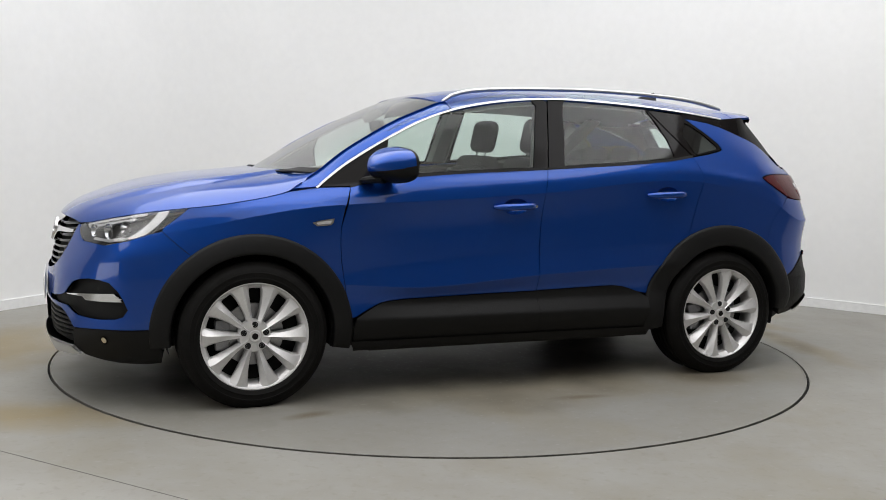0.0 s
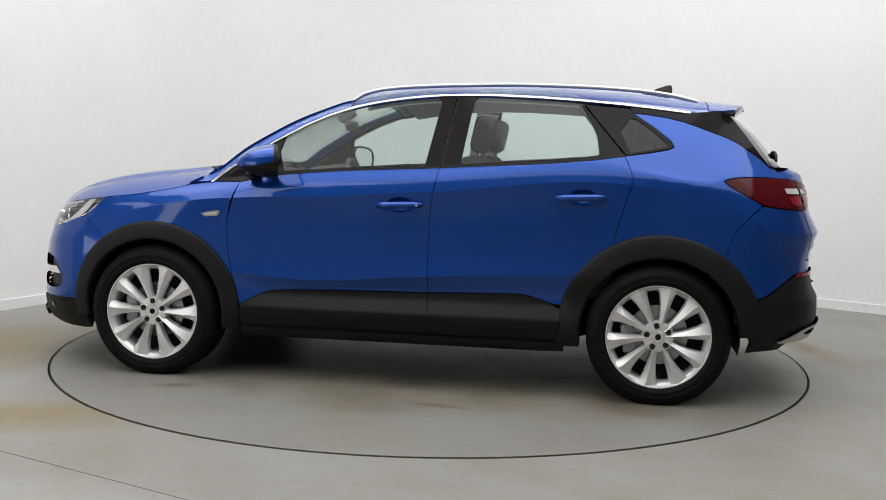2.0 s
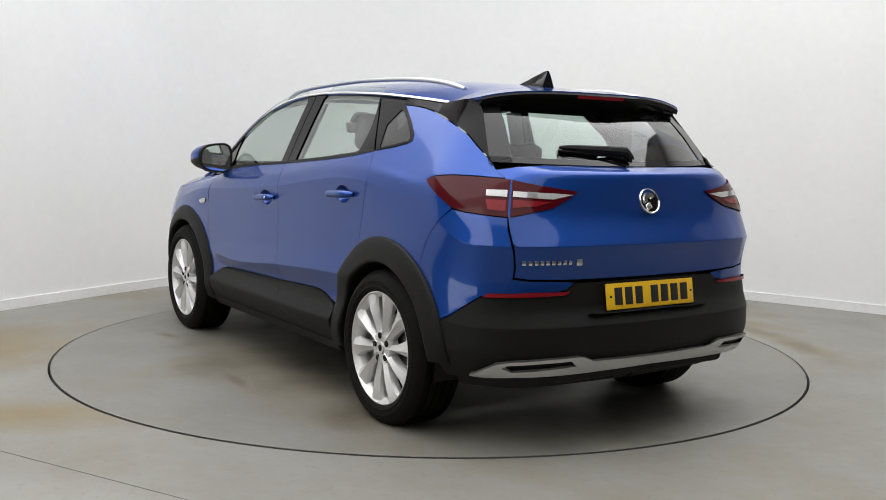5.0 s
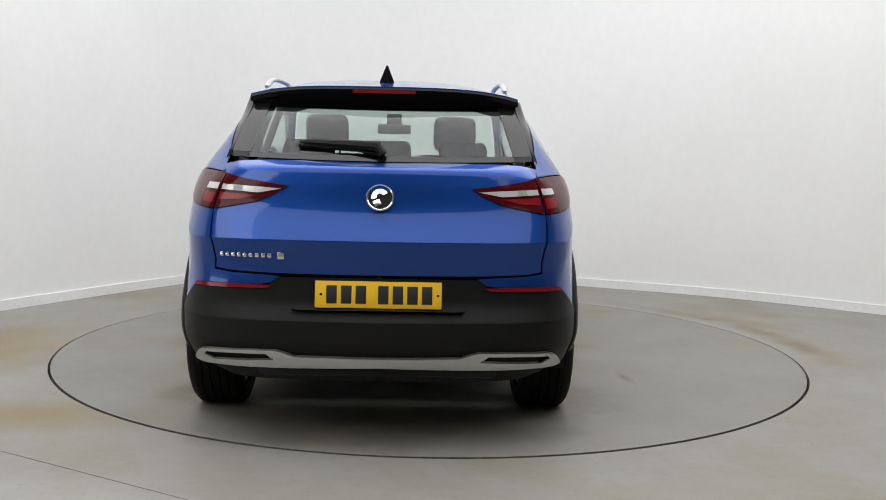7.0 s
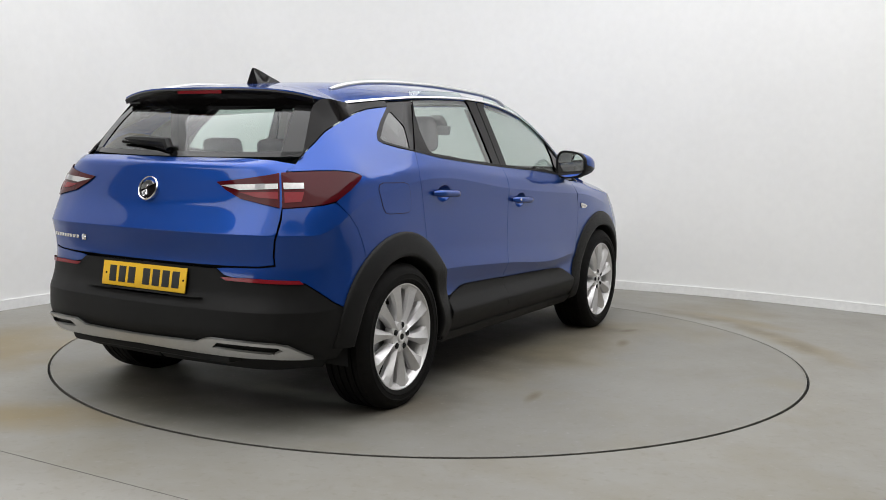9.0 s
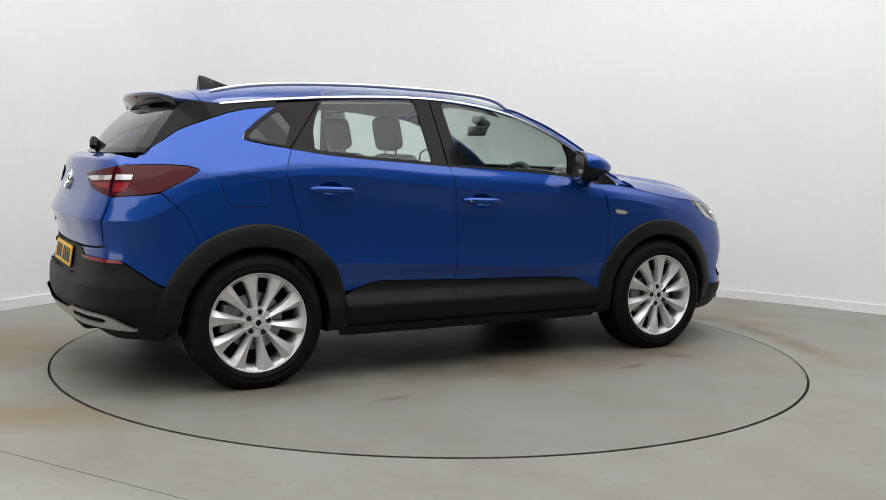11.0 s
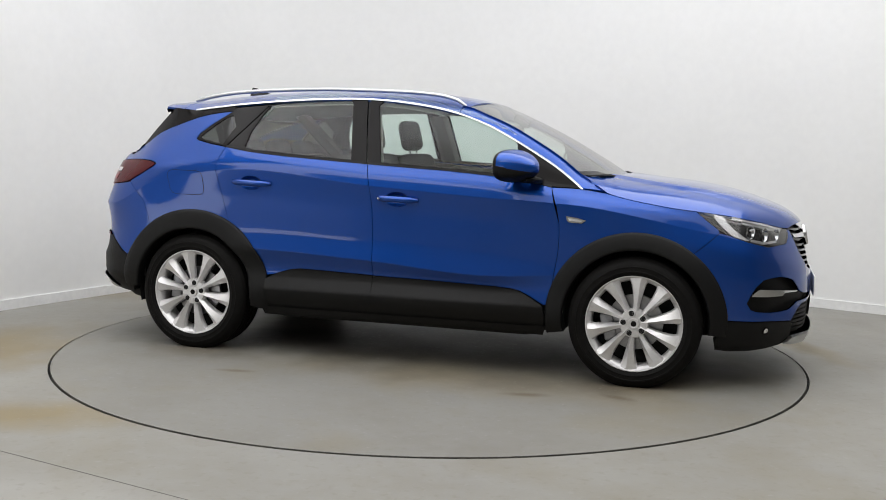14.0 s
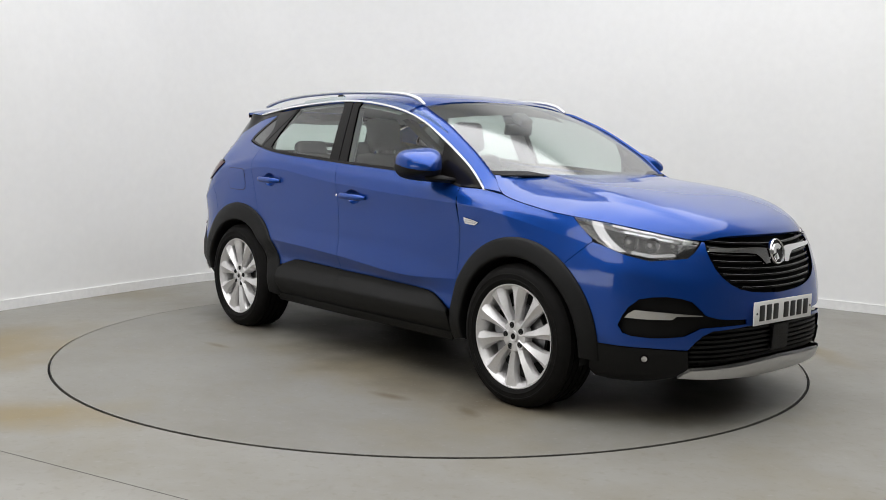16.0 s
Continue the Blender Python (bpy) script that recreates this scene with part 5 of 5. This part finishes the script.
for k, (y0, y1) in enumerate(((-.60, .05), (-.02, .55))):
    bm = bmesh.new()
    ys = np.linspace(y0, y1, 9)
    tube(bm, [(1.195 - .30 * y * y + .004, y, 1.112) for y in ys], .008, 6)
    arm = part("front_wiper", bm, BLACK, car, "black windscreen wiper")
    bm = bmesh.new()
    tube(bm, [(1.18 - .30 * y * y, y, 1.124) for y in ys], .006, 6)
    part("wiper_blade", bm, RUBBER, arm)
for side in (1, -1):
    bm = bmesh.new()
    tube(bm, [(1.03, side * .69, 1.122), (1.10, side * .60, 1.124), (1.15, side * .45, 1.12)], [.006, .012, .008], 8, .6)
    part("scuttle_end", bm, BLACK, car)

# ---- cabin ----


def pad(name, w, d, h, m, mat, parent, r=.05, label=""):
    bm = bmesh.new()
    box(bm, d, w, h, m, r, 4)
    return part(name, bm, mat, parent, label, smooth=60)


def seat(x, y):
    s = pad("front_seat", .50, .50, .16, pose(x, y, .62, 0, -6, 0), FABRIC, car, .05, "dark grey fabric front seat")
    pad("seat_back", .48, .13, .60, pose(x - .27, y, .92, 0, -14, 0), FABRIC, s, .055)
    for k in (-1, 1):
        pad("side_bolster", .09, .17, .46, pose(x - .24, y + k * .22, .90, 0, -14, 0), FABRIC, s, .04)
        bm = bmesh.new()
        tube(bm, [(x - .345, y + k * .07, 1.18), (x - .365, y + k * .07, 1.30)], .007, 8)
        part("headrest_post", bm, CHROME, s)
    pad("headrest", .245, .10, .205, pose(x - .375, y, 1.335, 0, -12, 0), FABRIC, s, .045)


seat(.0, .37)
seat(.0, -.37)
bench = pad("rear_bench", 1.26, .50, .16, pose(-.78, 0, .64, 0, -6, 0), FABRIC, car, .05, "dark grey fabric rear bench")
pad("bench_back", 1.26, .13, .58, pose(-1.08, 0, .92, 0, -20, 0), FABRIC, bench, .05)
for y in (.38, 0, -.38):
    pad("headrest", .24, .09, .12, pose(-1.20, y, 1.225, 0, -15, 0), FABRIC, bench, .035)
bm = bmesh.new()
dash_e = [(1.06, .70, 1.06), (.85, .74, 1.07), (.70, .74, 1.04), (.62, .74, .95), (.62, .74, .60)]
dash_m = [(1.16, 0, 1.08), (.88, 0, 1.10), (.68, 0, 1.07), (.58, 0, .97), (.60, 0, .60)]
sheet(bm, bowed(refine(dash_e, 14), refine(dash_m, 14), 17, 4, 4), 0, flip=True)
dash = part("dashboard", bm, TRIM, car, "dark dashboard")
pad("instrument_hood", .34, .20, .06, pose(.70, -.37, 1.10, 0, 8, 0), TRIM, dash, .025)
pad("centre_screen", .26, .03, .15, pose(.60, 0, 1.03, 0, 12, 0), GLOSS, dash, .008)
bm = bmesh.new()
sm = pose(.50, -.37, 1.00, 0, 0, 90) @ pose(0, 0, 0, 25, 0, 0)
prof = [(.185 + .016 * math.cos(a), .016 * math.sin(a)) for a in np.linspace(0, 2 * math.pi, 11)[:-1]]
lathe(bm, prof, 40, sm, closed=True)
wheel_rim = part("steering_wheel", bm, TRIM, car, "black steering wheel", smooth=60)
bm = bmesh.new()
box(bm, .16, .05, .11, sm, .02)
box(bm, .36, .02, .035, sm, .008)
box(bm, .05, .02, .18, sm @ pose(0, 0, -.09), .008)
part("steering_hub", bm, TRIM, wheel_rim)
pad("inner_mirror", .22, .03, .065, pose(.47, 0, 1.375, 0, 12, 0), TRIM, screen, .012)
pad("mirror_mount", .10, .10, .05, pose(.50, 0, 1.435, 0, 32, 0), TRIM, screen, .015)
for side in (1, -1):
    bm = bmesh.new()
    us = np.linspace(.85, -1.1, 20)
    rows = [wall(us, np.interp(us, [-1.1, -.2, .85], [1.215, 1.14, 1.045]) - dz, -.05 - dl) for dz, dl in ((0, 0), (.02, .03), (.12, .045), (.5, .05), (.7, .05))]
    g = np.array(rows)
    g[:, :, 1] *= side
    sheet(bm, g, 0, flip=side < 0)
    part("door_trim", bm, TRIM, car)
    for x0, x1, x2 in ((-.17, -.23, .62), (-1.06, -1.28, .60)):
        bm = bmesh.new()
        p0, p1 = wall([x0 - .03], [1.16], -.05)[0], wall([x1 - .04], [1.48], -.045)[0]
        g = []
        for s in np.linspace(0, 1, 6):
            c = p0 * (1 - s) + p1 * s
            g.append([(c[0] - .07, side * c[1], c[2]), (c[0] - .04, side * (c[1] - .03), c[2]), (c[0] + .04, side * (c[1] - .03), c[2]), (c[0] + .07, side * c[1], c[2])])
        sheet(bm, np.array(g), 0, flip=side > 0)
        part("inner_pillar", bm, LINING if x0 > -.5 else TRIM, car)


# ---- what moves: the turntable turns the car before the fixed camera ----
HEADING = [(0, 200.89), (.5, 193.52), (1, 185.5), (1.5, 178.03), (2, 170.08), (2.5, 162.61), (3, 154.19), (3.5, 146.5), (4.2, 135.4), (5.1, 121.3), (6, 106.86), (6.5, 99.31), (7, 91.2),
           (7.5, 83.64), (8, 75.53), (8.5, 68.07), (9, 59.97), (9.5, 52.46), (10, 44.22), (10.8, 31.8), (11.6, 19.35), (12.5, 5.35), (13, -2.33), (13.5, -9.87), (14, -17.81), (14.5, -25.69),
           (15, -33.8), (15.5, -41.29), (16, -49.26)]


def motions():
    walk(turntable, [(t, pose(0, 0, 0, 0, 0, a)) for t, a in HEADING])
    walk(car, [(t, pose(0, 0, 0, 0, 0, a) @ pose(-.0067, .2643, .002)) for t, a in HEADING])


motions()
